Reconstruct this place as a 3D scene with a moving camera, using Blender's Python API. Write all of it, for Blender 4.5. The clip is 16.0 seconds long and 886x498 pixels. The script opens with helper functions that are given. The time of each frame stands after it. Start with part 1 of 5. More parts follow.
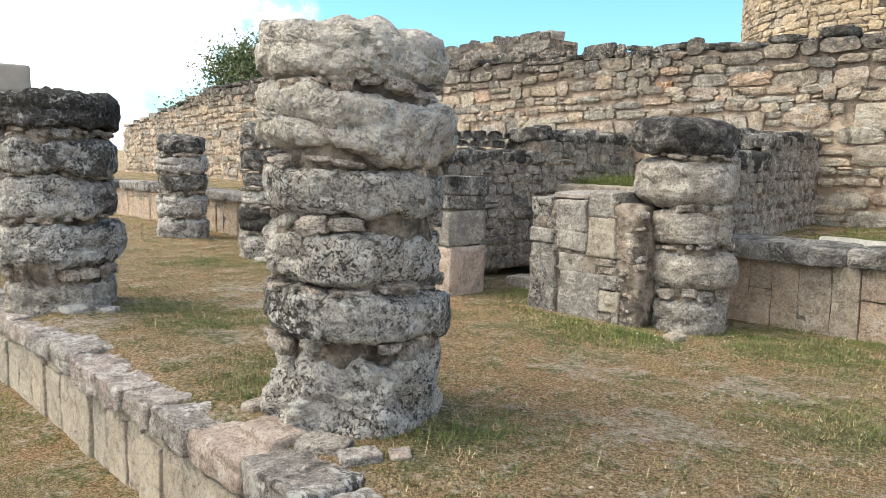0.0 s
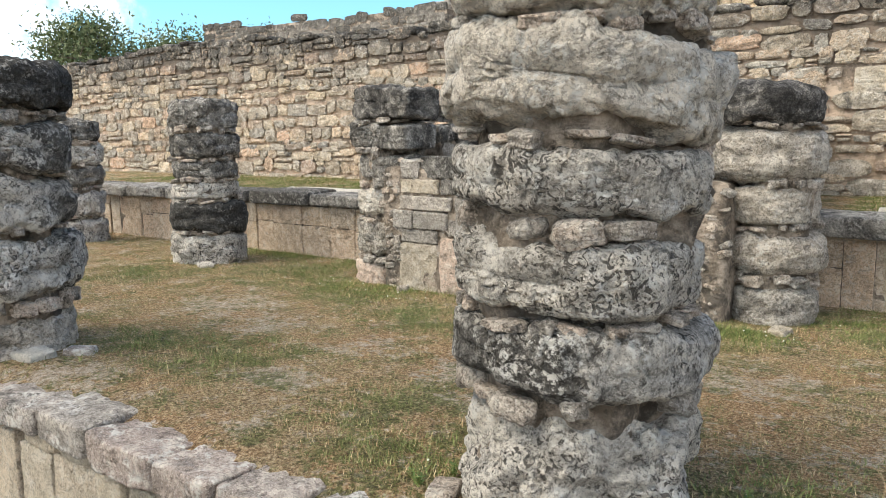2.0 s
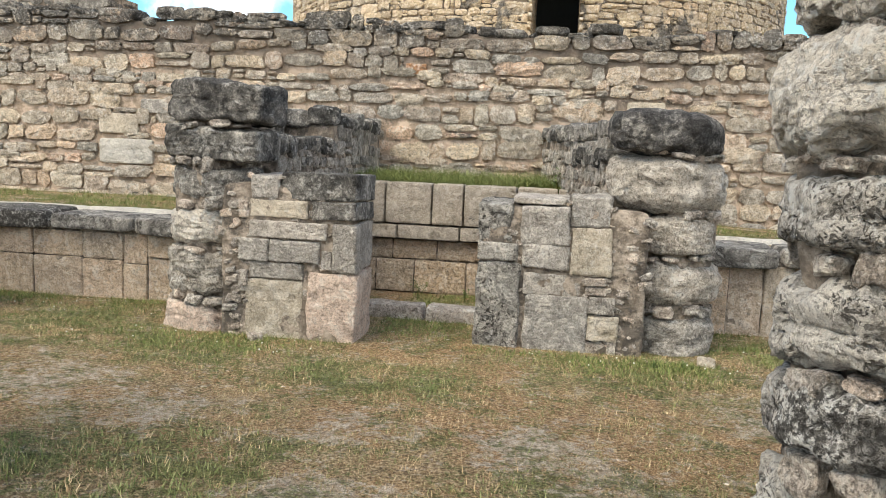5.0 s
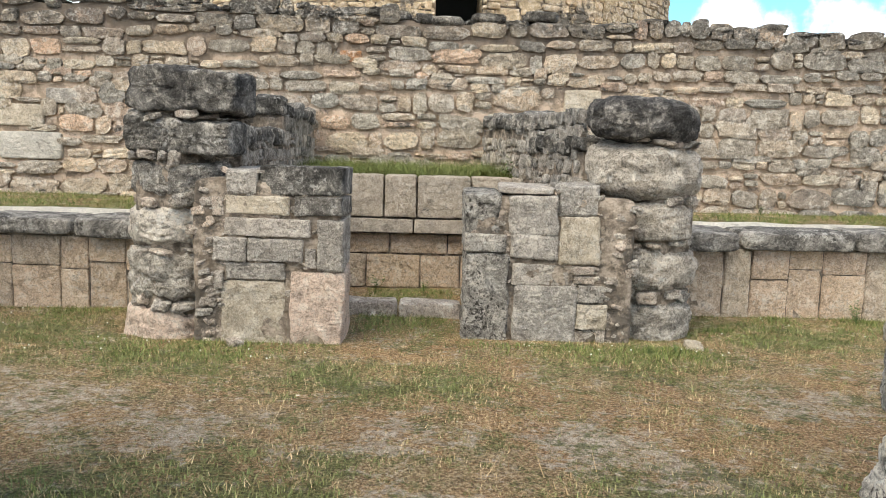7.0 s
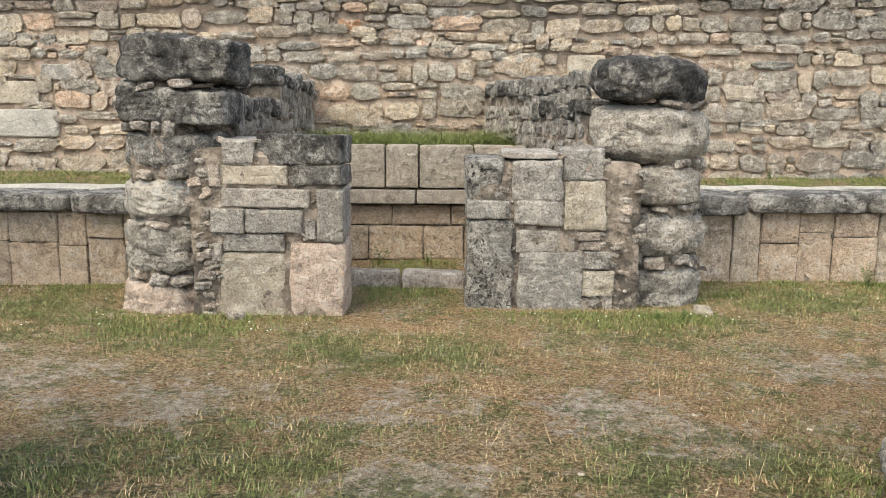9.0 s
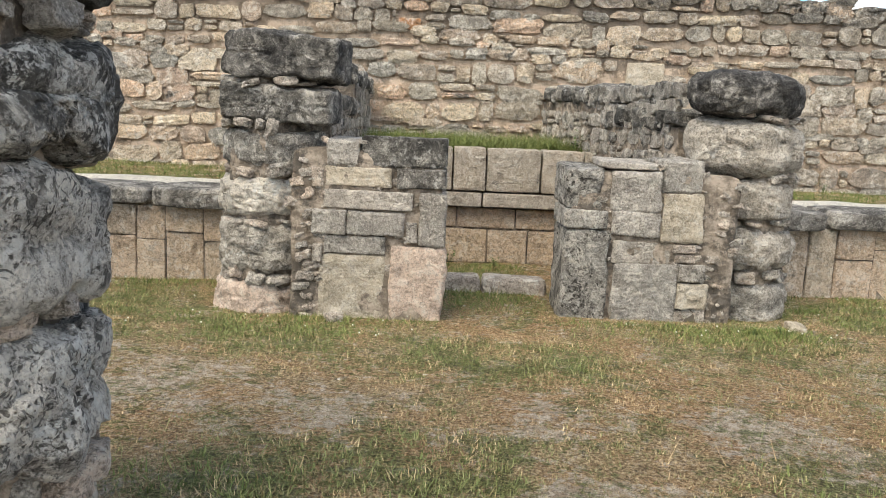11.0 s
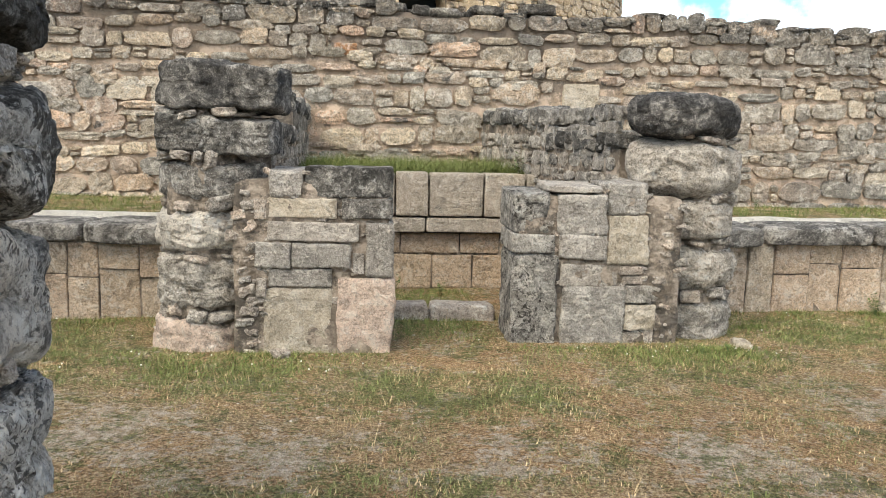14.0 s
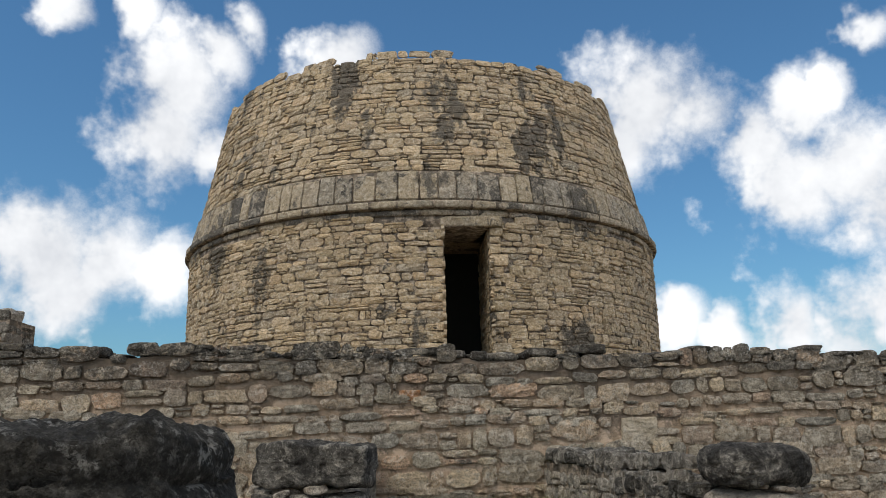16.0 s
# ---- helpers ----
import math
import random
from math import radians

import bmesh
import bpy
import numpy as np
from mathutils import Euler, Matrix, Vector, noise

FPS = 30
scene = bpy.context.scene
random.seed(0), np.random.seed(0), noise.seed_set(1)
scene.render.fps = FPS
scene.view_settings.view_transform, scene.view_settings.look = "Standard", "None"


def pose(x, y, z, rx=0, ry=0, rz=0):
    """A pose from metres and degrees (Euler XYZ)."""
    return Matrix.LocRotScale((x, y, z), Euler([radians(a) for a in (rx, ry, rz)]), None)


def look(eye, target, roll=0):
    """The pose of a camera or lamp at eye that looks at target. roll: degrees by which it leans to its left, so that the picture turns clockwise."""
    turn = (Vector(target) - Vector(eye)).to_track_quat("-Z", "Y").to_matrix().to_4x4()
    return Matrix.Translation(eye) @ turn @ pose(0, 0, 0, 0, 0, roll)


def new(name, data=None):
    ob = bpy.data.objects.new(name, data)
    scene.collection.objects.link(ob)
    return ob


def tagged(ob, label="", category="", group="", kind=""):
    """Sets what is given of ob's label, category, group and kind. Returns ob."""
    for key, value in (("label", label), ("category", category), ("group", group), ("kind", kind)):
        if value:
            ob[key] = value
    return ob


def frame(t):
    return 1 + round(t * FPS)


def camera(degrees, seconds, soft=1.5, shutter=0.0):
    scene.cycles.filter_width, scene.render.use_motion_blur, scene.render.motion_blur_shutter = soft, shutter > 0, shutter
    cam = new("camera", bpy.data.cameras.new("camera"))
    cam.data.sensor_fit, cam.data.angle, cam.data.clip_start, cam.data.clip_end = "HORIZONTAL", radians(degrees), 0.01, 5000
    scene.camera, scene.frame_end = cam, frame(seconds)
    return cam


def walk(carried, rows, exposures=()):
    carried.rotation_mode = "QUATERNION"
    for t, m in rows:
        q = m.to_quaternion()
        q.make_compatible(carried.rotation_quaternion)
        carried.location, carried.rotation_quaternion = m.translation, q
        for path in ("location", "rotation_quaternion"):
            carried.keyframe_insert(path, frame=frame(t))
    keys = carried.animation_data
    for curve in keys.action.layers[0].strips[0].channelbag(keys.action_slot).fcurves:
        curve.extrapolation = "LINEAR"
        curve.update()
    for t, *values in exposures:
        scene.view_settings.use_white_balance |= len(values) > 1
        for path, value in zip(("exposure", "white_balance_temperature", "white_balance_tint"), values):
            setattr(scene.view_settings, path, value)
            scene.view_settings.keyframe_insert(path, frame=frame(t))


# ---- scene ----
cam = camera(57.5, 16.0, soft=0.65)
METRES, EYE, TILT, LEAN, TURN = 5.8, 1.1, -6.90, -0.80, 48.51
ROWS = [
    (0.0, 0.0, 0.0, 0.0, 0.0, 0.0, -0.0),
    (0.5, -0.0446, 0.0494, 0.002, -5.74, -0.06, 0.85),
    (1.0, -0.0927, 0.0852, 0.0128, -10.68, -1.03, 2.15),
    (1.5, -0.1511, 0.1335, 0.0132, -13.91, -1.59, 1.65),
    (2.0, -0.2058, 0.1851, 0.0216, -11.32, -1.7, 2.94),
    (2.5, -0.2564, 0.2268, 0.0267, -12.09, -3.74, 3.22),
    (3.0, -0.2991, 0.2633, 0.0333, -16.97, -3.57, 3.9),
    (3.5, -0.3313, 0.3106, 0.0445, -22.54, -2.01, 4.68),
    (4.0, -0.3636, 0.3564, 0.0481, -32.41, -1.7, 4.3),
    (4.5, -0.3942, 0.4016, 0.0495, -37.04, -1.89, 3.34),
    (7.0, -0.4829, 0.5354, 0.063, -48.99, -3.55, 4.1),
    (7.5, -0.481, 0.5393, 0.0625, -48.61, -4.17, 5.98),
    (8.0, -0.4793, 0.5392, 0.0628, -48.58, -4.37, 6.47),
    (8.5, -0.4813, 0.5375, 0.0605, -48.15, -4.36, 6.41),
    (9.0, -0.4698, 0.5436, 0.0542, -48.65, -5.22, 5.25),
    (9.5, -0.4786, 0.5637, 0.0534, -48.34, -6.61, 3.56),
    (10.0, -0.5097, 0.5846, 0.063, -47.49, -5.85, 1.25),
    (12.5, -0.5267, 0.6436, 0.0751, -52.81, -5.63, 6.77),
    (13.0, -0.5253, 0.638, 0.0758, -54.09, -5.13, 5.06),
    (13.5, -0.5241, 0.6365, 0.0751, -54.53, -4.55, 4.56),
    (14.0, -0.5284, 0.638, 0.0794, -53.99, -4.54, 4.66),
    (14.5, -0.5378, 0.6342, 0.1051, -53.03, 1.83, 6.1),
    (15.0, -0.5552, 0.6297, 0.1245, -51.15, 11.29, 7.48),
    (15.5, -0.5743, 0.6261, 0.1341, -51.48, 15.32, 7.58),
    (16.0, -0.5895, 0.628, 0.1362, -50.93, 17.07, 7.21),
]
walk(cam, [(t, pose(0, 0, EYE, TILT, LEAN, TURN) @ pose(METRES * x, METRES * y, METRES * z, 90 + pitch, roll, yaw)) for t, x, y, z, yaw, pitch, roll in ROWS],
     exposures=[(0.0, 0.80), (13.9, 0.85), (14.5, 0.75), (14.9, 0.22), (15.3, -0.38), (16.0, -0.50)])

# ---------------------------------------------------------------- world, sun
SUN_AZ, SUN_EL = radians(222), radians(56)      # where the sun stands, clockwise from +y
world = bpy.data.worlds.new("sky")
scene.world = world
world.use_nodes = True
wn, wl = world.node_tree.nodes, world.node_tree.links
bg = wn["Background"]
bg.inputs["Strength"].default_value = 0.085
sky = wn.new("ShaderNodeTexSky")
sky.sky_type, sky.sun_disc = "NISHITA", False
sky.sun_elevation, sky.sun_rotation = SUN_EL, SUN_AZ
sky.air_density, sky.dust_density, sky.ozone_density = 1.2, 0.9, 1.5
geo_dir = wn.new("ShaderNodeTexCoord")
sep = wn.new("ShaderNodeSeparateXYZ")
wl.new(geo_dir.outputs["Generated"], sep.inputs[0])


def wmath(op, a, b=None, clamp=False):
    n = wn.new("ShaderNodeMath")
    n.operation, n.use_clamp = op, clamp
    for i, v in enumerate((a, b)):
        if v is None:
            continue
        if isinstance(v, (int, float)):
            n.inputs[i].default_value = v
        else:
            wl.new(v, n.inputs[i])
    return n.outputs[0]


# cumulus banks: (direction, size)
CLOUDS = [(-0.264, 0.875, 0.406, 0.066), (-0.285, 0.892, 0.351, 0.059), (-0.231, 0.913, 0.337, 0.042), (-0.208, 0.876, 0.435, 0.038), (-0.174, 0.867, 0.467, 0.028),
          (-0.078, 0.893, 0.444, 0.042), (-0.405, 0.888, 0.217, 0.073), (-0.341, 0.915, 0.216, 0.066), (-0.277, 0.94, 0.201, 0.049), (-0.379, 0.908, 0.176, 0.056),
          (0.283, 0.881, 0.379, 0.073), (0.333, 0.871, 0.361, 0.056), (0.259, 0.904, 0.339, 0.049), (0.403, 0.853, 0.332, 0.052), (0.45, 0.821, 0.353, 0.045),
          (0.479, 0.799, 0.364, 0.031), (0.443, 0.855, 0.271, 0.059), (0.498, 0.819, 0.286, 0.066), (0.522, 0.818, 0.24, 0.056), (0.501, 0.759, 0.416, 0.028),
          (0.333, 0.934, 0.127, 0.038), (0.379, 0.918, 0.114, 0.031), (0.441, 0.888, 0.128, 0.045), (0.492, 0.86, 0.132, 0.049), (0.521, 0.842, 0.138, 0.042),
          (-0.364, 0.812, 0.457, 0.027), (-0.285, 0.835, 0.47, 0.034), (-0.357, 0.926, 0.121, 0.021)]
puff = wn.new("ShaderNodeTexNoise")
puff.inputs["Scale"].default_value, puff.inputs["Detail"].default_value, puff.inputs["Roughness"].default_value = 13.0, 11.0, 0.62
wl.new(geo_dir.outputs["Generated"], puff.inputs["Vector"])
bank = wn.new("ShaderNodeTexNoise")
bank.inputs["Scale"].default_value, bank.inputs["Detail"].default_value = 2.2, 3.0
wl.new(geo_dir.outputs["Generated"], bank.inputs["Vector"])
warp = wn.new("ShaderNodeTexNoise")
warp.inputs["Scale"].default_value, warp.inputs["Detail"].default_value, warp.inputs["Roughness"].default_value = 6.5, 5.0, 0.6
wl.new(geo_dir.outputs["Generated"], warp.inputs["Vector"])
shift = wn.new("ShaderNodeVectorMath")
shift.operation = "MULTIPLY_ADD"
wl.new(warp.outputs["Color"], shift.inputs[0])
shift.inputs[1].default_value = (0.13, 0.13, 0.12)
wl.new(geo_dir.outputs["Generated"], shift.inputs[2])
back_to = wn.new("ShaderNodeVectorMath")
back_to.operation = "SUBTRACT"
wl.new(shift.outputs[0], back_to.inputs[0])
back_to.inputs[1].default_value = (0.065, 0.065, 0.06)
heapy = None
for cx, cy, cz, cr in CLOUDS:
    d = wn.new("ShaderNodeVectorMath")
    d.operation = "DISTANCE"
    wl.new(back_to.outputs[0], d.inputs[0])
    d.inputs[1].default_value = (cx, cy, cz)
    near = wmath("SUBTRACT", 1.0, wmath("DIVIDE", d.outputs["Value"], cr * 1.45))
    heapy = near if heapy is None else wmath("MAXIMUM", heapy, near)
heapy = wmath("MAXIMUM", heapy, -0.6)
front = wn.new("ShaderNodeVectorMath")
front.operation = "DISTANCE"
wl.new(geo_dir.outputs["Generated"], front.inputs[0])
front.inputs[1].default_value = (0.05, 0.94, 0.32)
away = wmath("MULTIPLY", wmath("SUBTRACT", front.outputs["Value"], 0.62), 1.6, True)
general = wmath("SUBTRACT", wmath("MULTIPLY", bank.outputs["Fac"], wmath("MULTIPLY", away, 2.6)), 0.75)
dens = wmath("ADD", wmath("MAXIMUM", heapy, general), wmath("MULTIPLY", wmath("SUBTRACT", puff.outputs["Fac"], 0.5), 1.5))
cover = wn.new("ShaderNodeMapRange")
cover.interpolation_type = "SMOOTHSTEP"
cover.inputs["From Min"].default_value, cover.inputs["From Max"].default_value = 0.10, 0.72
wl.new(dens, cover.inputs["Value"])
whiter = wn.new("ShaderNodeMix")
whiter.data_type = "RGBA"
wl.new(cover.outputs[0], whiter.inputs["Factor"])
bluer = wn.new("ShaderNodeMix")
bluer.data_type, bluer.blend_type = "RGBA", "MULTIPLY"
bluer.inputs["Factor"].default_value = 1.0
wl.new(sky.outputs[0], bluer.inputs["A"])
bluer.inputs["B"].default_value = (0.86, 1.44, 1.80, 1)
wl.new(bluer.outputs["Result"], whiter.inputs["A"])
lit = wn.new("ShaderNodeMix")
lit.data_type = "RGBA"
wl.new(wmath("MULTIPLY", wmath("SUBTRACT", warp.outputs["Fac"], 0.36), 3.2, True), lit.inputs["Factor"])
lit.inputs["A"].default_value, lit.inputs["B"].default_value = (12.5, 12.9, 13.6, 1), (20.0, 20.1, 20.2, 1)
wl.new(lit.outputs["Result"], whiter.inputs["B"])
wl.new(whiter.outputs["Result"], bg.inputs["Color"])

sun = new("sun", bpy.data.lights.new("sun", "SUN"))
sun.data.energy, sun.data.angle, sun.data.color = 2.5, radians(38), (1.0, 0.88, 0.685)
sun_at = Vector((math.sin(SUN_AZ) * math.cos(SUN_EL), math.cos(SUN_AZ) * math.cos(SUN_EL), math.sin(SUN_EL)))
sun.matrix_world = look(sun_at * 50, (0, 0, 0))


# ---------------------------------------------------------------- materials
class Nodes:
    """Short hand for a material's node tree."""

    def __init__(self, name):
        self.mat = bpy.data.materials.new(name)
        self.mat.use_nodes = True
        self.t = self.mat.node_tree
        self.bsdf = self.t.nodes["Principled BSDF"]
        self.pos = self.t.nodes.new("ShaderNodeNewGeometry")

    def put(self, socket, value):
        if isinstance(value, (int, float)):
            socket.default_value = value
        elif isinstance(value, tuple):
            socket.default_value = (*value, 1) if len(value) == 3 and socket.type == "RGBA" else value
        else:
            self.t.links.new(value, socket)

    def noise(self, scale, detail=4.0, rough=0.6, vector=None, distortion=0.0):
        n = self.t.nodes.new("ShaderNodeTexNoise")
        n.inputs["Scale"].default_value, n.inputs["Detail"].default_value = scale, detail
        n.inputs["Roughness"].default_value, n.inputs["Distortion"].default_value = rough, distortion
        self.t.links.new(vector or self.pos.outputs["Position"], n.inputs["Vector"])
        return n.outputs["Fac"]

    def cells(self, scale, feature="F1", vector=None):
        n = self.t.nodes.new("ShaderNodeTexVoronoi")
        n.feature = feature
        n.inputs["Scale"].default_value = scale
        self.t.links.new(vector or self.pos.outputs["Position"], n.inputs["Vector"])
        return n.outputs["Distance"]

    def wobble(self, amount):
        """The place, shaken by noise."""
        n = self.t.nodes.new("ShaderNodeTexNoise")
        n.inputs["Scale"].default_value = 30.0
        self.t.links.new(self.pos.outputs["Position"], n.inputs["Vector"])
        v = self.t.nodes.new("ShaderNodeVectorMath")
        v.operation = "MULTIPLY_ADD"
        self.t.links.new(n.outputs["Color"], v.inputs[0])
        v.inputs[1].default_value = (amount,) * 3
        self.t.links.new(self.pos.outputs["Position"], v.inputs[2])
        return v.outputs[0]

    def scaled(self, by):
        v = self.t.nodes.new("ShaderNodeVectorMath")
        v.operation = "MULTIPLY"
        self.t.links.new(self.pos.outputs["Position"], v.inputs[0])
        v.inputs[1].default_value = by
        return v.outputs[0]

    def math(self, op, a, b=0.0, clamp=False):
        n = self.t.nodes.new("ShaderNodeMath")
        n.operation, n.use_clamp = op, clamp
        self.put(n.inputs[0], a), self.put(n.inputs[1], b)
        return n.outputs[0]

    def span(self, value, lo, hi, a=0.0, b=1.0):
        n = self.t.nodes.new("ShaderNodeMapRange")
        n.interpolation_type = "SMOOTHSTEP"
        self.put(n.inputs["Value"], value)
        for key, v in (("From Min", lo), ("From Max", hi), ("To Min", a), ("To Max", b)):
            self.put(n.inputs[key], v)
        return n.outputs["Result"]

    def mix(self, fac, a, b, blend="MIX"):
        n = self.t.nodes.new("ShaderNodeMix")
        n.data_type, n.blend_type = "RGBA", blend
        self.put(n.inputs["Factor"], fac), self.put(n.inputs["A"], a), self.put(n.inputs["B"], b)
        return n.outputs["Result"]

    def ramp(self, value, stops):
        n = self.t.nodes.new("ShaderNodeValToRGB")
        n.color_ramp.interpolation = "LINEAR"
        while len(n.color_ramp.elements) < len(stops):
            n.color_ramp.elements.new(0.5)
        for e, (p, c) in zip(n.color_ramp.elements, stops):
            e.position, e.color = p, (*c, 1)
        self.put(n.inputs[0], value)
        return n.outputs[0]

    def chance(self):
        info = self.t.nodes.new("ShaderNodeObjectInfo")
        return self.math("FRACT", self.math("ADD", info.outputs["Random"], self.pos.outputs["Random Per Island"]))

    def height(self):
        s = self.t.nodes.new("ShaderNodeSeparateXYZ")
        self.t.links.new(self.pos.outputs["Position"], s.inputs[0])
        return s.outputs["Z"]

    def finish(self, colour, rough=0.9, bump=None, strength=0.6, distance=0.01):
        self.put(self.bsdf.inputs["Base Color"], colour)
        self.put(self.bsdf.inputs["Roughness"], rough)
        self.bsdf.inputs["Specular IOR Level"].default_value = 0.2
        if bump is not None:
            b = self.t.nodes.new("ShaderNodeBump")
            b.inputs["Strength"].default_value, b.inputs["Distance"].default_value = strength, distance
            self.put(b.inputs["Height"], bump)
            self.t.links.new(b.outputs[0], self.bsdf.inputs["Normal"])
        return self.mat


def limestone(name, tones, lichen=(0.06, 0.057, 0.052), amount=0.5, algae=None, pits=1.0, fine=1.0, spread=0.06, white=0.35, streaks=0.0, patina=0.5, grit=0.6, bedding=0.3, grey_from=None):
    """Weathered limestone, grey from one x to another: a tone for each stone, mottling, grey patina, black lichen crust in ragged patches, pale bloom, pits.
    algae: (z0, z1) between which the black crust of old wall tops sets in. streaks: black runs down the face."""
    k = Nodes(name)
    r = k.chance()
    r2 = k.math("FRACT", k.math("MULTIPLY", r, 7.31))
    tone = k.ramp(r, [(i / (len(tones) - 1), c) for i, c in enumerate(tones)])
    broad, mid, grain = k.noise(1.1, 3), k.noise(13, 9, 0.72, distortion=0.5), k.noise(75, 6, 0.8)
    old = k.span(k.math("ADD", broad, k.math("MULTIPLY", k.math("SUBTRACT", r2, 0.5), 0.35)), 0.44, 0.62, 0, patina)
    if grey_from:
        s = k.t.nodes.new("ShaderNodeSeparateXYZ")
        k.t.links.new(k.pos.outputs["Position"], s.inputs[0])
        along = k.math("ADD", s.outputs["X"], k.math("MULTIPLY", k.math("SUBTRACT", k.noise(1.6, 5, 0.7), 0.5), 3.0))
        old = k.math("MAXIMUM", old, k.math("MULTIPLY", k.span(along, grey_from[0], grey_from[1]), k.span(r2, 0.2, 0.7, 0.25, 0.85)))
    col = k.mix(old, tone, (0.30, 0.285, 0.255))
    col = k.mix(k.span(mid, 0.41, 0.50, grit * 0.9, 0), col, k.mix(0.75, col, (0.06, 0.05, 0.042)))
    col = k.mix(k.span(mid, 0.51, 0.59, 0, 0.25 + 0.5 * grit), col, (0.86, 0.80, 0.70))
    col = k.mix(k.span(grain, 0.41, 0.50, grit, 0), col, (0.07, 0.06, 0.05))
    col = k.mix(k.span(k.noise(150, 4, 0.7), 0.54, 0.62, 0, 0.4), col, (0.82, 0.77, 0.68))
    bed = k.noise(6.5, 9, 0.72, vector=k.scaled((1.0, 1.0, 2.0)), distortion=1.2)
    crevice = k.span(bed, 0.37, 0.42, bedding, 0)
    col = k.mix(crevice, col, (0.045, 0.038, 0.03))
    edge = 0.61 - 0.29 * amount
    rag = k.math("ADD", k.math("MULTIPLY", k.noise(4.8 * fine, 11, 0.74, distortion=0.6), 0.6), k.math("MULTIPLY", k.noise(1.3, 3), 0.3))
    rag = k.math("ADD", rag, k.math("MULTIPLY", k.math("SUBTRACT", r2, 0.5), 0.14))
    dark = k.span(rag, edge, edge + spread, 0, 0.92)
    if algae:
        rise = k.span(k.math("ADD", k.height(), k.math("MULTIPLY", k.math("SUBTRACT", k.noise(2.6, 6, 0.7), 0.5), 1.1)), algae[0], algae[1], 0, 0.95)
        rise = k.math("MULTIPLY", rise, k.span(k.noise(11, 9, 0.75), 0.40, 0.50, 0.25, 1.0))
        dark = k.math("MAXIMUM", dark, rise)
    if streaks:
        run = k.math("ADD", k.math("MULTIPLY", k.noise(1.0, 4, 0.6, vector=k.scaled((0.85, 0.85, 0.30))), 0.75), k.math("MULTIPLY", k.noise(7, 8, 0.75), 0.25))
        dark = k.math("MAXIMUM", dark, k.span(run, 0.545, 0.585, 0, streaks))
    col = k.mix(dark, col, k.mix(k.span(k.noise(48, 7, 0.8), 0.46, 0.58), lichen, tuple(min(1, 3.4 * c) for c in lichen)))
    bloom = k.math("MULTIPLY", k.span(k.noise(24, 8, 0.75), 0.57 - 0.09 * white, 0.65 - 0.09 * white), k.span(k.noise(4.2, 4), 0.46, 0.58, 0, white))
    col = k.mix(bloom, col, (0.74, 0.72, 0.67))
    pit = k.math("MINIMUM", k.span(k.noise(34 * fine, 5, 0.6, distortion=1.5), 0.40, 0.47), k.span(k.cells(60 * fine, vector=k.wobble(0.035)), 0.05, 0.30))
    hole = k.math("MULTIPLY", k.math("SUBTRACT", 1.0, pit), k.span(k.noise(5, 4), 0.43, 0.54, 0.1 * pits, pits))
    col = k.mix(k.math("MULTIPLY", hole, 0.85), col, (0.03, 0.026, 0.022))
    h = k.math("ADD", k.math("MULTIPLY", k.noise(34 * fine, 9, 0.75), 1.2), k.math("MULTIPLY", mid, 1.4))
    h = k.math("SUBTRACT", h, k.math("MULTIPLY", hole, 1.1))
    h = k.math("SUBTRACT", h, k.math("MULTIPLY", crevice, 0.9))
    return k.finish(col, 0.93, h, 1.0, 0.034)


WARM = [(0.48, 0.41, 0.31), (0.84, 0.60, 0.40), (0.36, 0.34, 0.295), (0.68, 0.54, 0.38), (0.90, 0.73, 0.51), (0.42, 0.385, 0.32), (0.84, 0.56, 0.38),
        (0.72, 0.58, 0.41), (0.38, 0.355, 0.31), (0.88, 0.67, 0.46), (0.54, 0.46, 0.35), (0.88, 0.71, 0.50)]
M_wall = limestone("wall limestone", WARM, amount=0.20, algae=(1.62, 2.33), pits=0.3, white=0.45, patina=0.42, grit=0.5, bedding=0.3, grey_from=(-2.2, 0.2))
M_upper = limestone("upper wall limestone", [(0.40, 0.37, 0.32), (0.30, 0.28, 0.25), (0.48, 0.43, 0.36)], amount=0.6, algae=(2.9, 3.6), pits=0.3, grit=0.4)
M_tower = limestone("tower limestone", [(0.52, 0.41, 0.26), (0.70, 0.53, 0.33), (0.60, 0.47, 0.30), (0.78, 0.60, 0.39), (0.46, 0.38, 0.27), (0.68, 0.50, 0.31)], amount=0.25, pits=0.2, fine=0.7, white=0.2, streaks=0.88, patina=0.2, grit=0.36)
M_cornice = limestone("tower cornice limestone", [(0.52, 0.43, 0.30), (0.58, 0.48, 0.34), (0.46, 0.39, 0.30)], amount=0.5, pits=0.3, streaks=0.85, patina=0.6, grit=0.45)
M_drum = limestone("pitted column limestone", [(0.62, 0.57, 0.50), (0.70, 0.65, 0.57), (0.64, 0.58, 0.50), (0.74, 0.69, 0.61)], amount=0.29, pits=0.95, white=0.9, patina=0.3, grit=0.55, bedding=0.5)
M_dark = limestone("black crusted limestone", [(0.22, 0.21, 0.19), (0.28, 0.26, 0.23)], lichen=(0.026, 0.025, 0.023), amount=0.84, pits=0.6, spread=0.12, white=0.5, patina=0.7, grit=0.55, bedding=0.5)
M_black = limestone("black cap limestone", [(0.16, 0.15, 0.14), (0.20, 0.19, 0.17)], lichen=(0.02, 0.019, 0.018), amount=0.98, pits=0.6, spread=0.12, white=0.15, patina=0.6, grit=0.4, bedding=0.6)
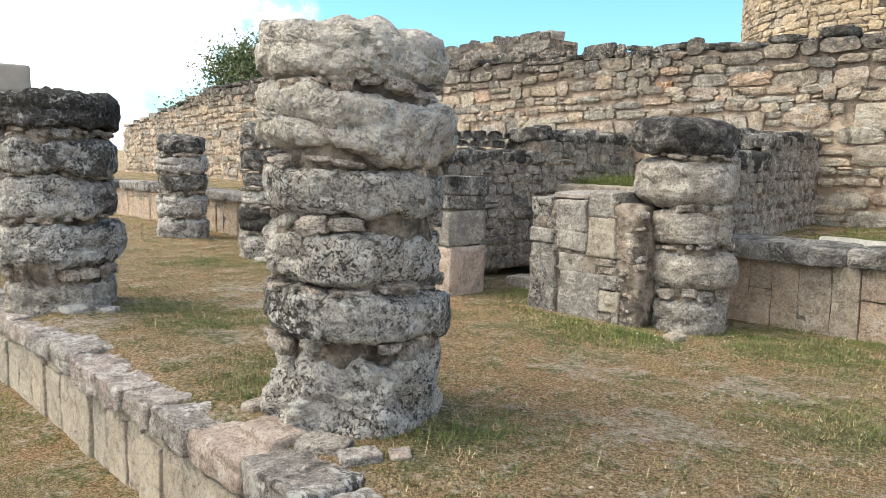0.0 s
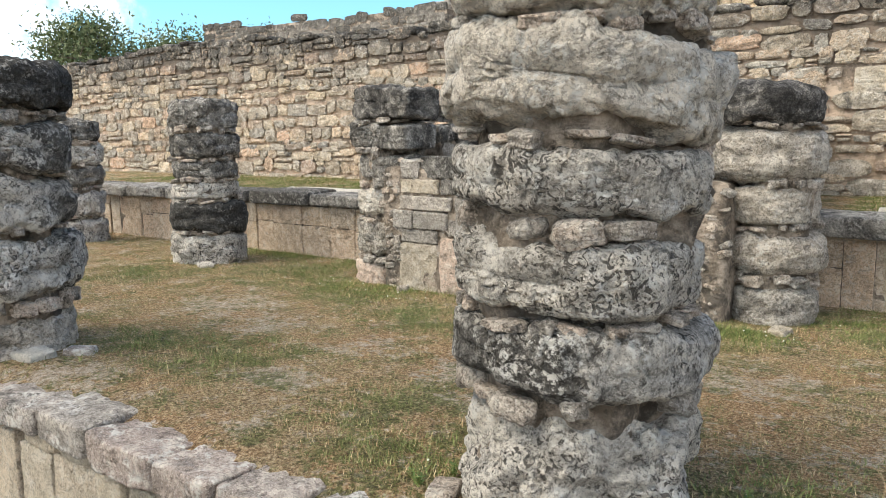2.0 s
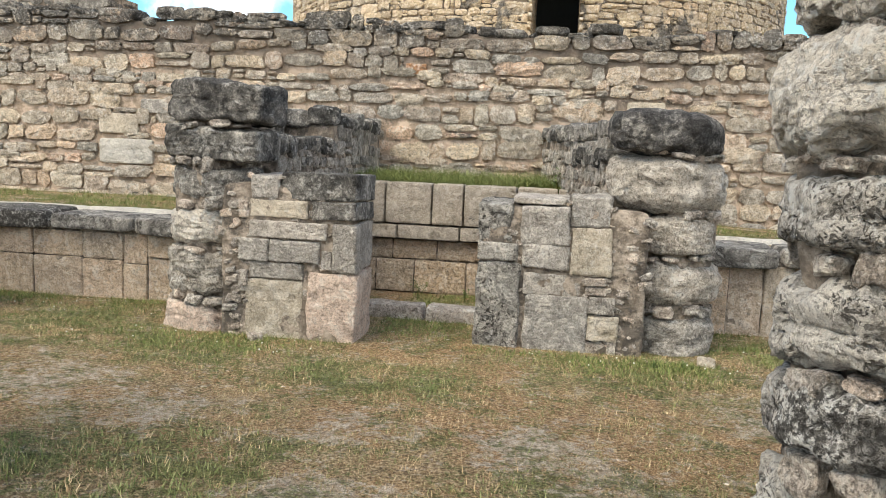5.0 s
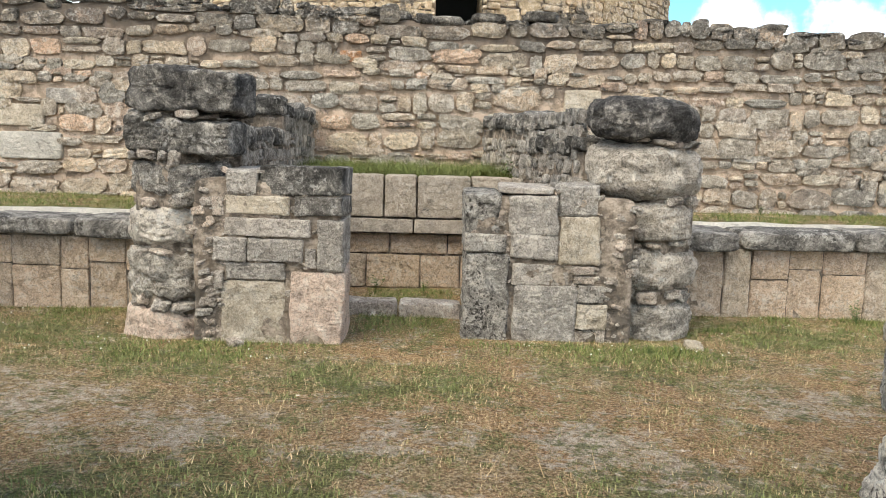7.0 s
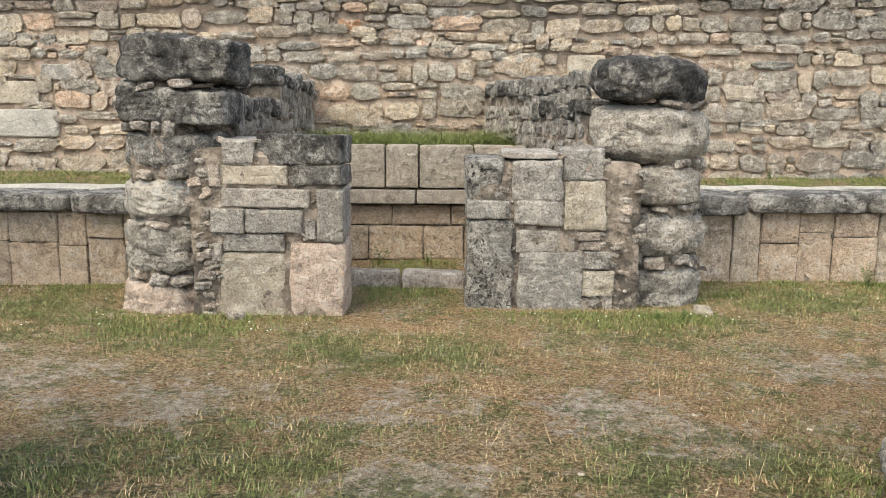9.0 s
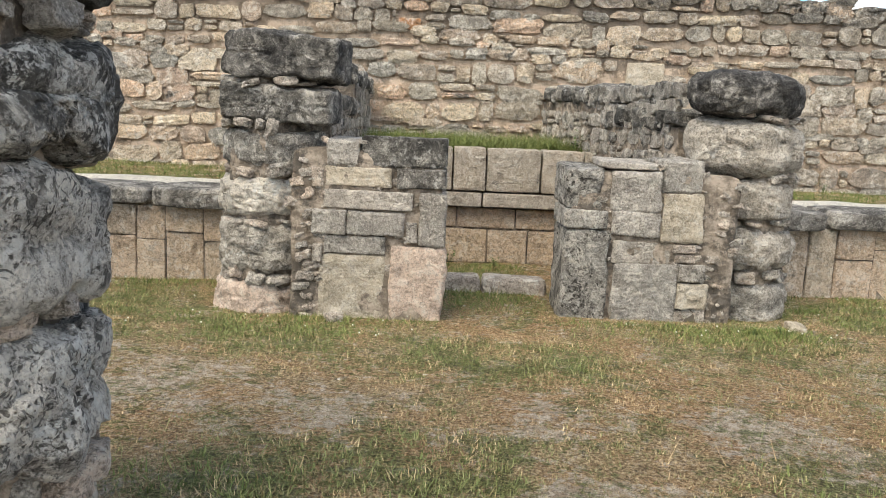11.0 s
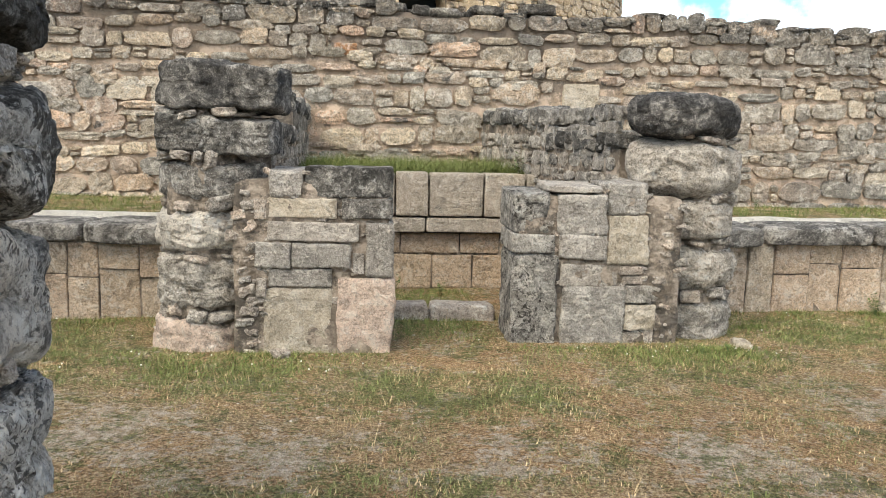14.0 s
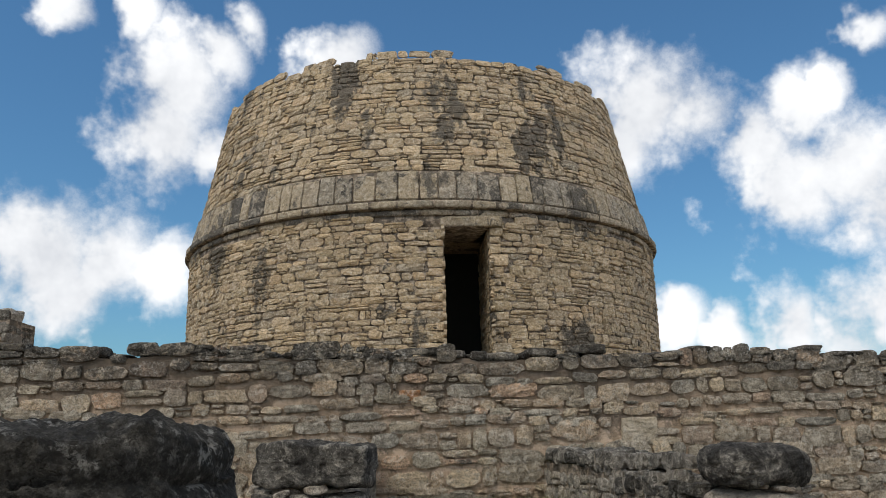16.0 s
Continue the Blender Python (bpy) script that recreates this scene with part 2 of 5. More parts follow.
M_pitted = limestone("grey pitted dressed limestone", [(0.44, 0.41, 0.36), (0.48, 0.45, 0.40)], amount=0.36, pits=1.0, white=0.5, patina=0.6, grit=0.5)
M_grey = limestone("grey crusted drum limestone", [(0.54, 0.51, 0.46), (0.64, 0.60, 0.54), (0.58, 0.54, 0.48)], amount=0.44, pits=0.9, white=0.95, patina=0.35, grit=0.55, bedding=0.5)
M_boulder = limestone("tan boulder limestone", [(0.60, 0.52, 0.42), (0.54, 0.48, 0.40)], amount=0.27, pits=0.4, white=0.6, patina=0.55, grit=0.5, bedding=0.5)
M_pale = limestone("pale boulder limestone", [(0.76, 0.69, 0.59), (0.72, 0.65, 0.55)], amount=0.14, pits=0.4, white=0.9, patina=0.2, grit=0.42, bedding=0.5)
M_block = limestone("grey dressed limestone", [(0.42, 0.39, 0.345), (0.52, 0.47, 0.41), (0.46, 0.42, 0.37), (0.56, 0.50, 0.43)], amount=0.24, pits=0.25, spread=0.12, white=0.4, patina=0.45, grit=0.42)
M_pink = limestone("pinkish dressed limestone", [(0.76, 0.57, 0.45), (0.76, 0.60, 0.48)], amount=0.16, pits=0.3, patina=0.25, grit=0.36)
M_cream = limestone("cream dressed limestone", [(0.68, 0.58, 0.44), (0.62, 0.53, 0.40)], amount=0.14, pits=0.3, patina=0.15, grit=0.3)
M_white = limestone("whitish block limestone", [(0.70, 0.66, 0.58), (0.66, 0.62, 0.54)], amount=0.04, pits=0.15, patina=0.2, grit=0.2)
M_orange = limestone("orange stone", [(0.52, 0.26, 0.12), (0.50, 0.27, 0.14)], amount=0.08, pits=0.2, patina=0.1)
M_kerb = limestone("kerb limestone", [(0.50, 0.43, 0.38), (0.58, 0.50, 0.45), (0.46, 0.36, 0.31), (0.60, 0.55, 0.49)], amount=0.36, pits=0.4, white=0.9, patina=0.45, grit=0.5)
M_face = limestone("kerb face limestone", [(0.68, 0.60, 0.46), (0.72, 0.60, 0.45), (0.64, 0.57, 0.45)], amount=0.06, pits=0.35, patina=0.1, grit=0.26)
M_chink = limestone("chinking stones", [(0.70, 0.56, 0.44), (0.50, 0.45, 0.39), (0.74, 0.60, 0.48), (0.44, 0.41, 0.37)], amount=0.22, pits=0.4)
M_bench = limestone("bench face limestone", [(0.68, 0.52, 0.36), (0.76, 0.56, 0.39), (0.62, 0.51, 0.38)], amount=0.15, pits=0.3, grit=0.36, patina=0.22)

k = Nodes("lime mortar")
lime = k.mix(k.span(k.noise(9, 7, 0.7), 0.40, 0.60), (0.22, 0.18, 0.14), (0.54, 0.45, 0.36))
lime = k.mix(k.span(k.noise(4, 9, 0.78), 0.48, 0.56, 0, 0.75), lime, (0.075, 0.068, 0.06))
M_mortar = k.finish(lime, 0.97, k.math("ADD", k.noise(40, 8, 0.75), k.noise(14, 6)), 1.0, 0.05)

k = Nodes("pinkish wall mortar")
lime = k.mix(k.span(k.noise(7, 7, 0.7), 0.42, 0.56), (0.40, 0.305, 0.22), (0.68, 0.53, 0.40))
top = k.span(k.math("ADD", k.height(), k.math("MULTIPLY", k.math("SUBTRACT", k.noise(2.2, 6, 0.7), 0.5), 1.2)), 1.4, 2.2, 0.0, 0.8)
lime = k.mix(k.math("MAXIMUM", top, k.span(k.noise(3, 8, 0.75), 0.54, 0.60, 0, 0.6)), lime, (0.085, 0.075, 0.065))
M_lime = k.finish(lime, 0.97, k.math("ADD", k.noise(40, 8, 0.75), k.noise(14, 6)), 1.0, 0.03)

# near-black colour that paints the shade inside the tower's doorway
k = Nodes("painted interior shade")
M_inner_shade = k.finish(k.mix(k.noise(8), (0.012, 0.014, 0.013), (0.022, 0.024, 0.022)), 0.95)


# where the court is green, bare or rusty straw: (x, y, radius)
GREENS = [(-4.77, 2.21, 0.55), (-4.66, 3.55, 0.45), (-4.15, 3.45, 0.45), (-3.2, 2.2, 0.4), (-6.4, 4.2, 0.7), (-2.0, 4.7, 0.7), (-3.6, 2.1, 0.4), (-3.3, 1.75, 0.4), (-2.2, 1.95, 0.4),
          (-1.3, 3.4, 0.5), (-3.1, 4.0, 0.6), (-5.5, 3.9, 0.6), (-7.4, 3.5, 0.6), (-5.2, 2.2, 0.4)]
PALES = [(-5.75, 3.05, 0.45), (-5.15, 2.8, 0.35), (-3.35, 2.42, 0.3), (-3.55, 2.7, 0.35), (-4.2, 2.1, 0.3), (-5.0, 1.55, 0.4), (-1.8, 2.75, 0.4), (-1.8, 3.6, 0.4), (-4.35, 2.75, 0.25), (-2.6, 3.3, 0.35)]
RUSTS = [(-4.35, 4.0, 0.45), (-3.9, 3.05, 0.7), (-4.9, 2.5, 0.45), (-3.1, 3.0, 0.7), (-3.9, 3.8, 0.3), (-2.4, 2.6, 0.6)]


def patch_at(spots, x, y):
    return max(1.0 - math.hypot(x - a, y - b) / r for a, b, r in spots)


def patch_nodes(k, spots):
    """1 at the middle of a patch, 0 at its edge, below 0 outside."""
    flat, best = k.scaled((1.0, 1.0, 0.0)), None
    for x, y, r in spots:
        d = k.t.nodes.new("ShaderNodeVectorMath")
        d.operation = "DISTANCE"
        k.t.links.new(flat, d.inputs[0])
        d.inputs[1].default_value = (x, y, 0)
        v = k.math("SUBTRACT", 1.0, k.math("DIVIDE", d.outputs["Value"], r))
        best = v if best is None else k.math("MAXIMUM", best, v)
    return k.math("MAXIMUM", best, 0.0)


def turf(name, green_bias=0.0):
    """Dry mown turf on pale limestone soil, with straw, bare and green patches."""
    k = Nodes(name)
    fine, finer = k.noise(70, 7, 0.8), k.noise(170, 5, 0.8)
    straw = k.ramp(k.span(fine, 0.36, 0.64), [(0, (0.10, 0.066, 0.034)), (0.4, (0.32, 0.225, 0.122)), (0.7, (0.48, 0.36, 0.205)), (1, (0.68, 0.55, 0.36))])
    rusty = k.ramp(k.span(fine, 0.36, 0.64), [(0, (0.12, 0.066, 0.03)), (0.4, (0.36, 0.21, 0.10)), (0.7, (0.52, 0.33, 0.175)), (1, (0.70, 0.52, 0.33))])
    rust = k.span(k.math("ADD", k.math("MULTIPLY", patch_nodes(k, RUSTS), 0.22), k.noise(2.6, 6, 0.7)), 0.42, 0.62, 0, 0.85)
    col = k.mix(rust, straw, rusty)
    soil = k.mix(k.span(k.noise(28, 7, 0.75), 0.42, 0.58), (0.40, 0.31, 0.22), (0.66, 0.57, 0.46))
    bare = k.math("ADD", k.math("MULTIPLY", patch_nodes(k, PALES), 0.095), k.math("ADD", k.math("MULTIPLY", k.noise(4.5, 7, 0.76), 0.55), k.math("MULTIPLY", k.noise(26, 7, 0.78), 0.45)))
    col = k.mix(k.span(bare, 0.52, 0.565, 0, 0.9), col, soil)
    lush = k.math("ADD", k.math("MULTIPLY", patch_nodes(k, GREENS), 0.10), k.math("ADD", k.math("MULTIPLY", k.noise(4.6, 7, 0.76), 0.6), k.math("MULTIPLY", k.noise(34, 6, 0.75), 0.4)))
    green = k.ramp(k.span(fine, 0.38, 0.62), [(0, (0.03, 0.04, 0.012)), (0.5, (0.10, 0.125, 0.035)), (1, (0.23, 0.25, 0.085))])
    col = k.mix(k.span(lush, 0.50 - green_bias, 0.575 - green_bias, 0, 0.8), col, green)
    col = k.mix(k.math("MAXIMUM", k.span(finer, 0.40, 0.49, 0.75, 0), k.span(k.noise(38, 6, 0.75), 0.38, 0.46, 0.6, 0)), col, (0.06, 0.045, 0.027))
    h = k.math("ADD", k.math("MULTIPLY", fine, 1.2), k.math("ADD", finer, k.noise(24, 6, 0.7)))
    return k.finish(col, 0.96, h, 1.0, 0.022)


M_turf = turf("dry turf")
M_terrace = turf("greener turf", 0.025)


def blades(name, dry, green, lo, hi):
    k = Nodes(name)
    r = k.chance()
    lush = k.math("ADD", k.noise(3.2, 7, 0.72), k.math("MULTIPLY", patch_nodes(k, GREENS), 0.12))
    g = k.span(k.math("ADD", lush, k.math("MULTIPLY", k.math("SUBTRACT", k.math("FRACT", k.math("MULTIPLY", r, 5.7)), 0.5), 0.26)), lo, hi)
    a = k.ramp(r, [(0, dry[0]), (0.5, dry[1]), (1, dry[2])])
    b = k.ramp(r, [(0, green[0]), (0.5, green[1]), (1, green[2])])
    return k.finish(k.mix(g, a, b), 0.75)


DRY = [(0.15, 0.095, 0.048), (0.36, 0.25, 0.13), (0.62, 0.48, 0.29)]
GRN = [(0.065, 0.085, 0.024), (0.13, 0.155, 0.05), (0.25, 0.26, 0.11)]
M_grass = blades("dry grass", DRY, GRN, 0.45, 0.56)
M_green = blades("green grass", [GRN[0], GRN[1], GRN[2]], [(0.07, 0.095, 0.026), (0.13, 0.16, 0.045), (0.24, 0.26, 0.09)], 0.30, 0.48)
k = Nodes("limestone chips")
M_chip = k.finish(k.ramp(k.chance(), [(0, (0.30, 0.25, 0.19)), (0.5, (0.46, 0.40, 0.32)), (1, (0.60, 0.55, 0.47))]), 0.9, k.noise(120, 6), 0.6, 0.004)
k = Nodes("bark")
M_bark = k.finish(k.mix(k.noise(9, 6), (0.10, 0.08, 0.06), (0.22, 0.18, 0.14)), 0.95, k.noise(30, 6), 0.8, 0.02)
k = Nodes("foliage")
M_leaf = k.finish(k.ramp(k.chance(), [(0, (0.05, 0.075, 0.03)), (0.6, (0.11, 0.14, 0.06)), (1, (0.22, 0.24, 0.13))]), 0.6)
k = Nodes("far ruin limestone")
M_far = k.finish(k.mix(k.noise(1.6, 7, 0.7), (0.24, 0.22, 0.19), (0.42, 0.38, 0.31)), 0.95, k.noise(6, 6), 0.8, 0.06)


# ---------------------------------------------------------------- mesh helpers
def mesh_of(name, verts, faces, material, smooth=True):
    me = bpy.data.meshes.new(name)
    me.from_pydata([tuple(v) for v in verts], [], [tuple(f) for f in faces])
    me.materials.append(material)
    if smooth:
        me.polygons.foreach_set("use_smooth", [True] * len(me.polygons))
    me.update()
    return me


def part(name, me, parent, m=None, label=""):
    """One mesh as a part of a thing."""
    ob = new(name, me)
    ob.parent = parent
    if m is not None:
        ob.matrix_basis = m
    return tagged(ob, label)


def thing(name, label, category, m=None, kind="", group="", me=None):
    ob = new(name, me)
    if m is not None:
        ob.matrix_basis = m
    return tagged(ob, label, category, group, kind)


def cube_sphere(n):
    """Points of a cube's surface, n cells along an edge, with its faces."""
    index, pts, faces = {}, [], []

    def at(p):
        key = tuple(round(c * n) for c in p)
        if key not in index:
            index[key] = len(pts)
            pts.append(p)
        return index[key]

    for axis in range(3):
        for sign in (-1, 1):
            for i in range(n):
                for j in range(n):
                    quad = []
                    for di, dj in ((0, 0), (1, 0), (1, 1), (0, 1)):
                        p = [0, 0, 0]
                        p[axis] = sign
                        p[(axis + 1) % 3] = 2 * (i + di) / n - 1
                        p[(axis + 2) % 3] = 2 * (j + dj) / n - 1
                        quad.append(at(tuple(p)))
                    faces.append(quad if sign > 0 else quad[::-1])
    q = np.array(pts)
    return np.sign(q) * np.abs(np.sin(q * math.pi / 2)) ** 0.9 if n in (6, 10) else q, faces


CUBES = {n: cube_sphere(n) for n in (3, 4, 6, 10, 18, 34, 64, 90)}


def rock(name, w, d, h, material, seed, n=6, power=6.0, rough=0.10, drum=False, pits=0.0, lump=2.2):
    """A boulder or a roughly dressed block, w x d x h about its middle. power: how square. drum: round in plan."""
    pts, faces = CUBES[n]
    a = np.abs(pts)
    if drum:
        r = np.sqrt(pts[:, 0] ** 2 + pts[:, 1] ** 2)
        size = (r ** power + a[:, 2] ** power) ** (1 / power)
    else:
        size = (a ** power).sum(1) ** (1 / power)
    q = pts / size[:, None]
    half = np.array((w / 2, d / 2, h / 2))
    out, s, small = [], Vector((seed * 3.71, seed * 1.37, seed * 5.13)), min(w, d, h)
    for p in q:
        p0 = Vector(p * half)
        nrm = Vector(p / half).normalized()
        f = lump / max(w, d)
        amp = small * rough
        off = noise.noise(p0 * f + s) * 1.3 + noise.noise(p0 * f * 2.7 + s) * 0.6
        if n >= 10:
            off += noise.noise(p0 * f * 6.5 + s) * 0.34 + noise.noise(p0 * f * 15 + s) * 0.17
            off -= 1.1 * (noise.voronoi(p0 * f * 2.4 + s)[0][0] - 0.3)
        v = p0 + nrm * off * amp
        if pits:
            c = noise.noise(p0 * 38 + s) + 0.5 * noise.noise(p0 * 85 + s)
            where = max(0.0, noise.noise(p0 * 5.5 + s) + 0.12)
            v -= nrm * max(0.0, c - 0.08) * where * pits
            v -= nrm * abs(noise.noise(Vector((p0.x * 7, p0.y * 7, p0.z * 30)) + s)) * 0.011
        out.append(v)
    return mesh_of(name, out, faces, material, n > 6)


def courses(length, z0, top, rng, hs=(0.075, 0.175), ws=(0.12, 0.42), gap=0.018, wave=0.035):
    """Irregular coursed rubble: (u, v, w, h) of each stone. top(u): the wall's height there."""
    items, z, row = [], z0, 0
    highest = max(top(length * i / 40) for i in range(41))
    while z < highest:
        h, u = rng.uniform(*hs), -rng.uniform(0, 0.2)
        while u < length:
            w = min(rng.uniform(*ws) * (0.75 + 2.2 * h), ws[1] * 1.25)
            bend = wave * math.sin(u * 1.3 + row * 0.7) + 0.6 * wave * math.sin(u * 3.7 + row * 2.1)
            uc, vc = u + w / 2, z + h / 2 + (bend if row else 0)
            if 0 < uc < length and vc < top(uc) + 0.02:
                dice = rng.random()
                if dice < 0.16 and h > 0.11:
                    s = rng.uniform(0.38, 0.62)
                    items.append((uc, vc - h / 2 + h * s / 2, w - gap, h * s - gap))
                    items.append((uc + rng.uniform(-0.01, 0.01), vc + h / 2 - h * (1 - s) / 2, w - gap, h * (1 - s) - gap))
                elif dice < 0.26 and w > 0.2:
                    s = rng.uniform(0.55, 0.75)
                    items.append((u + w * s / 2, vc, w * s - gap, h * rng.uniform(1.0, 1.25) - gap))
                    hh = h * rng.uniform(0.45, 0.6)
                    items.append((u + w * (1 + s) / 2, vc - h / 2 + hh / 2, w * (1 - s) - gap, hh - gap))
                    items.append((u + w * (1 + s) / 2, vc + hh / 2, w * (1 - s) - gap, h - hh - gap))
                else:
                    items.append((uc, vc + rng.uniform(-0.008, 0.008), w - gap, h * rng.uniform(0.85, 1.30) - gap))
            u += w
        z += h
        row += 1
    return [i for i in items if i[2] > 0.02 and i[3] > 0.015]


GRID = 5


def stone_shells(items, rng, proud=0.035, back=0.05):
    """Rough stone faces for all items at once: points as (u, out, v), quads."""
    n = GRID
    lin = np.linspace(-1, 1, n)
    S, T = np.meshgrid(lin, lin)
    S, T = S.ravel(), T.ravel()
    ring = [i for i in range(n)] + [n * (j + 1) - 1 for j in range(1, n)] + [n * n - 1 - i for i in range(1, n)] + [n * (n - 1 - j) for j in range(1, n - 1)]
    edge = np.maximum(np.abs(S), np.abs(T))
    m, per = len(items), n * n + len(ring)
    it = np.array(items)
    s = S[None] * (1 - rng.uniform(0.0, 0.20, (m, 1)) * T[None] ** 2) + rng.uniform(-0.09, 0.09, (m, n * n)) + rng.uniform(-0.10, 0.10, (m, 1)) * T[None]
    t = T[None] * (1 - rng.uniform(0.0, 0.12, (m, 1)) * S[None] ** 2) + rng.uniform(-0.11, 0.11, (m, n * n))
    t += rng.uniform(-0.16, 0.16, (m, 1)) * S[None]
    round_off = 1 - rng.uniform(0.02, 0.16, (m, 1)) * (S[None] * T[None]) ** 2
    s, t = s * round_off, t * round_off
    lift = rng.uniform(0.3, 1.0, (m, 1)) * proud
    o = lift * (1 - 0.38 * edge[None] ** 4) + rng.uniform(-0.2, 0.2, (m, n * n)) * proud + rng.uniform(-0.25, 0.25, (m, 1)) * proud * T[None]
    P = np.zeros((m, per, 3))
    P[:, : n * n, 0] = it[:, 0:1] + s * it[:, 2:3] / 2
    P[:, : n * n, 1] = o
    P[:, : n * n, 2] = it[:, 1:2] + t * it[:, 3:4] / 2
    P[:, n * n :, :] = P[:, ring, :]
    P[:, n * n :, 1] = -back
    quads = [(j * n + i, j * n + i + 1, (j + 1) * n + i + 1, (j + 1) * n + i) for j in range(n - 1) for i in range(n - 1)]
    L = len(ring)
    quads += [(ring[(i + 1) % L], ring[i], n * n + i, n * n + (i + 1) % L) for i in range(L)]
    F = np.array(quads)[None] + (np.arange(m) * per)[:, None, None]
    return P.reshape(-1, 3), F.reshape(-1, 4)


UNIT_STONES = {}


def unit_stones(material, count=18):
    """Alike stones of unit size, shared by the single pieces."""
    if material.name not in UNIT_STONES:
        rng = np.random.default_rng(len(UNIT_STONES) + 5)
        made = []
        for _ in range(count):
            P, F = stone_shells([(0, 0, 1, 1)], rng, 1.0, 1.4)
            made.append(mesh_of("stone", np.c_[P[:, 0], -P[:, 1], P[:, 2]], F, material, False))
        UNIT_STONES[material.name] = made
    return UNIT_STONES[material.name]


def masonry(parent, items, material, place, seed, single=lambda i: False, proud=0.026, back=0.05, limit=300, name="stone"):
    """Lays stones on a wall's face. place(u, out, v): the world point. Single ones become parts, the rest one part of stuff."""
    rng = np.random.default_rng(seed)
    ones = [i for i in items if single(i)][:limit]
    chosen = set(ones)
    rest = [i for i in items if i not in chosen]
    if rest:
        P, F = stone_shells(rest, rng, proud, back)
        W = [place(*p) for p in P]
        ob = part("rubble_facing", mesh_of("rubble_facing", W, F, material, False), parent)
        tagged(ob, kind="stuff")
    shapes = unit_stones(material)
    for u, v, w, h in ones:
        o, x, z = Vector(place(u, 0, v)), Vector(place(u + 0.01, 0, v)), Vector(place(u, 0, v + 0.01))
        ax, az = (x - o).normalized(), (z - o).normalized()
        ay = az.cross(ax)
        m = Matrix((ax, ay, az)).transposed().to_4x4()
        m.translation = o
        part(name, shapes[rng.integers(len(shapes))], parent, m @ Matrix.Diagonal((w, proud, h, 1)))


def slab_mesh(name, corners, z0, z1, material, cells=1, jitter=0.0, seed=0):
    """A solid wall core: a quad in plan (counter-clockwise), from z0 to z1."""
    v = [(x, y, z0) for x, y in corners] + [(x, y, z1) for x, y in corners]
    f = [(3, 2, 1, 0), (4, 5, 6, 7), (0, 1, 5, 4), (1, 2, 6, 5), (2, 3, 7, 6), (3, 0, 4, 7)]
    return mesh_of(name, v, f, material, smooth=False)


def sheet(name, x0, x1, y0, y1, nx, ny, zf, material):
    xs, ys = np.linspace(x0, x1, nx + 1), np.linspace(y0, y1, ny + 1)
    v = [(x, y, zf(x, y)) for y in ys for x in xs]
    f = [(j * (nx + 1) + i, j * (nx + 1) + i + 1, (j + 1) * (nx + 1) + i + 1, (j + 1) * (nx + 1) + i) for j in range(ny) for i in range(nx)]
    return mesh_of(name, v, f, material)


# ---------------------------------------------------------------- plan
LOW = -0.47          # the lower ground that the walker stands on
KERB_OUT, KERB_IN = 1.27, 1.53
BENCH_L, BENCH_R = 5.05, 5.32
WALL_Y = 7.55


def court(x, y):
    """The court's floor."""
    edge = min(max((1.58 - y) / 0.22, 0.0), 1.0)
    return 0.035 - 0.07 * edge * edge - 0.027 * (y - 1.5) + 0.018 * noise.noise(Vector((x * 0.9, y * 0.9, 0))) + 0.008 * noise.noise(Vector((x * 4, y * 4, 2)))


def lower(x, y):
    return LOW + 0.03 * noise.noise(Vector((x * 0.6, y * 0.6, 7))) * (1 if abs(x) < 60 else 0)


def terrace(x, y):
    return 0.46 + 0.02 * (y - 5.3) / 2.2 + 0.02 * noise.noise(Vector((x * 1.1, y * 1.1, 4)))


far = thing("ground", "dry grassy ground around the ruins", "ground", kind="structure",
            me=sheet("ground", -400, 400, -400, 400, 4, 4, lambda x, y: LOW - 0.06, M_turf))
thing("lower_ground", "dry turf with bare pale soil below the kerb", "ground", kind="structure",
      me=sheet("lower_ground", -40, 14, -14, KERB_OUT + 0.15, 200, 60, lower, M_turf))
thing("court_floor", "dry straw-coloured turf with green and bare pale patches", "ground", kind="structure",
      me=sheet("court_floor", -40, 14, KERB_OUT + 0.06, 6.6, 380, 60, court, M_turf))


thing("terrace_floor_left", "grassy top of the stone bench", "ground", kind="structure",
      me=sheet("terrace_floor_left", -40, -5.3, BENCH_L + 0.3, WALL_Y + 0.2, 200, 16, terrace, M_terrace))
thing("terrace_floor_right", "grassy top of the stone bench", "ground", kind="structure",
      me=sheet("terrace_floor_right", -3.3, 14, BENCH_R + 0.3, WALL_Y + 0.2, 120, 16, terrace, M_terrace))
thing("alcove_floor", "grassy fill behind the shrine's back wall", "ground", kind="structure",
      me=sheet("alcove_floor", -5.4, -3.3, 6.3, WALL_Y + 0.2, 30, 20, lambda x, y: 0.755 + 0.03 * noise.noise(Vector((x * 2, y * 2, 1))), M_terrace))
thing("upper_fill", "stony fill of the upper platform", "ground", kind="structure",
      me=sheet("upper_fill", -19, 14, WALL_Y + 0.3, 60, 60, 60, lambda x, y: 2.02 + 0.05 * noise.noise(Vector((x, y, 0))), M_turf))


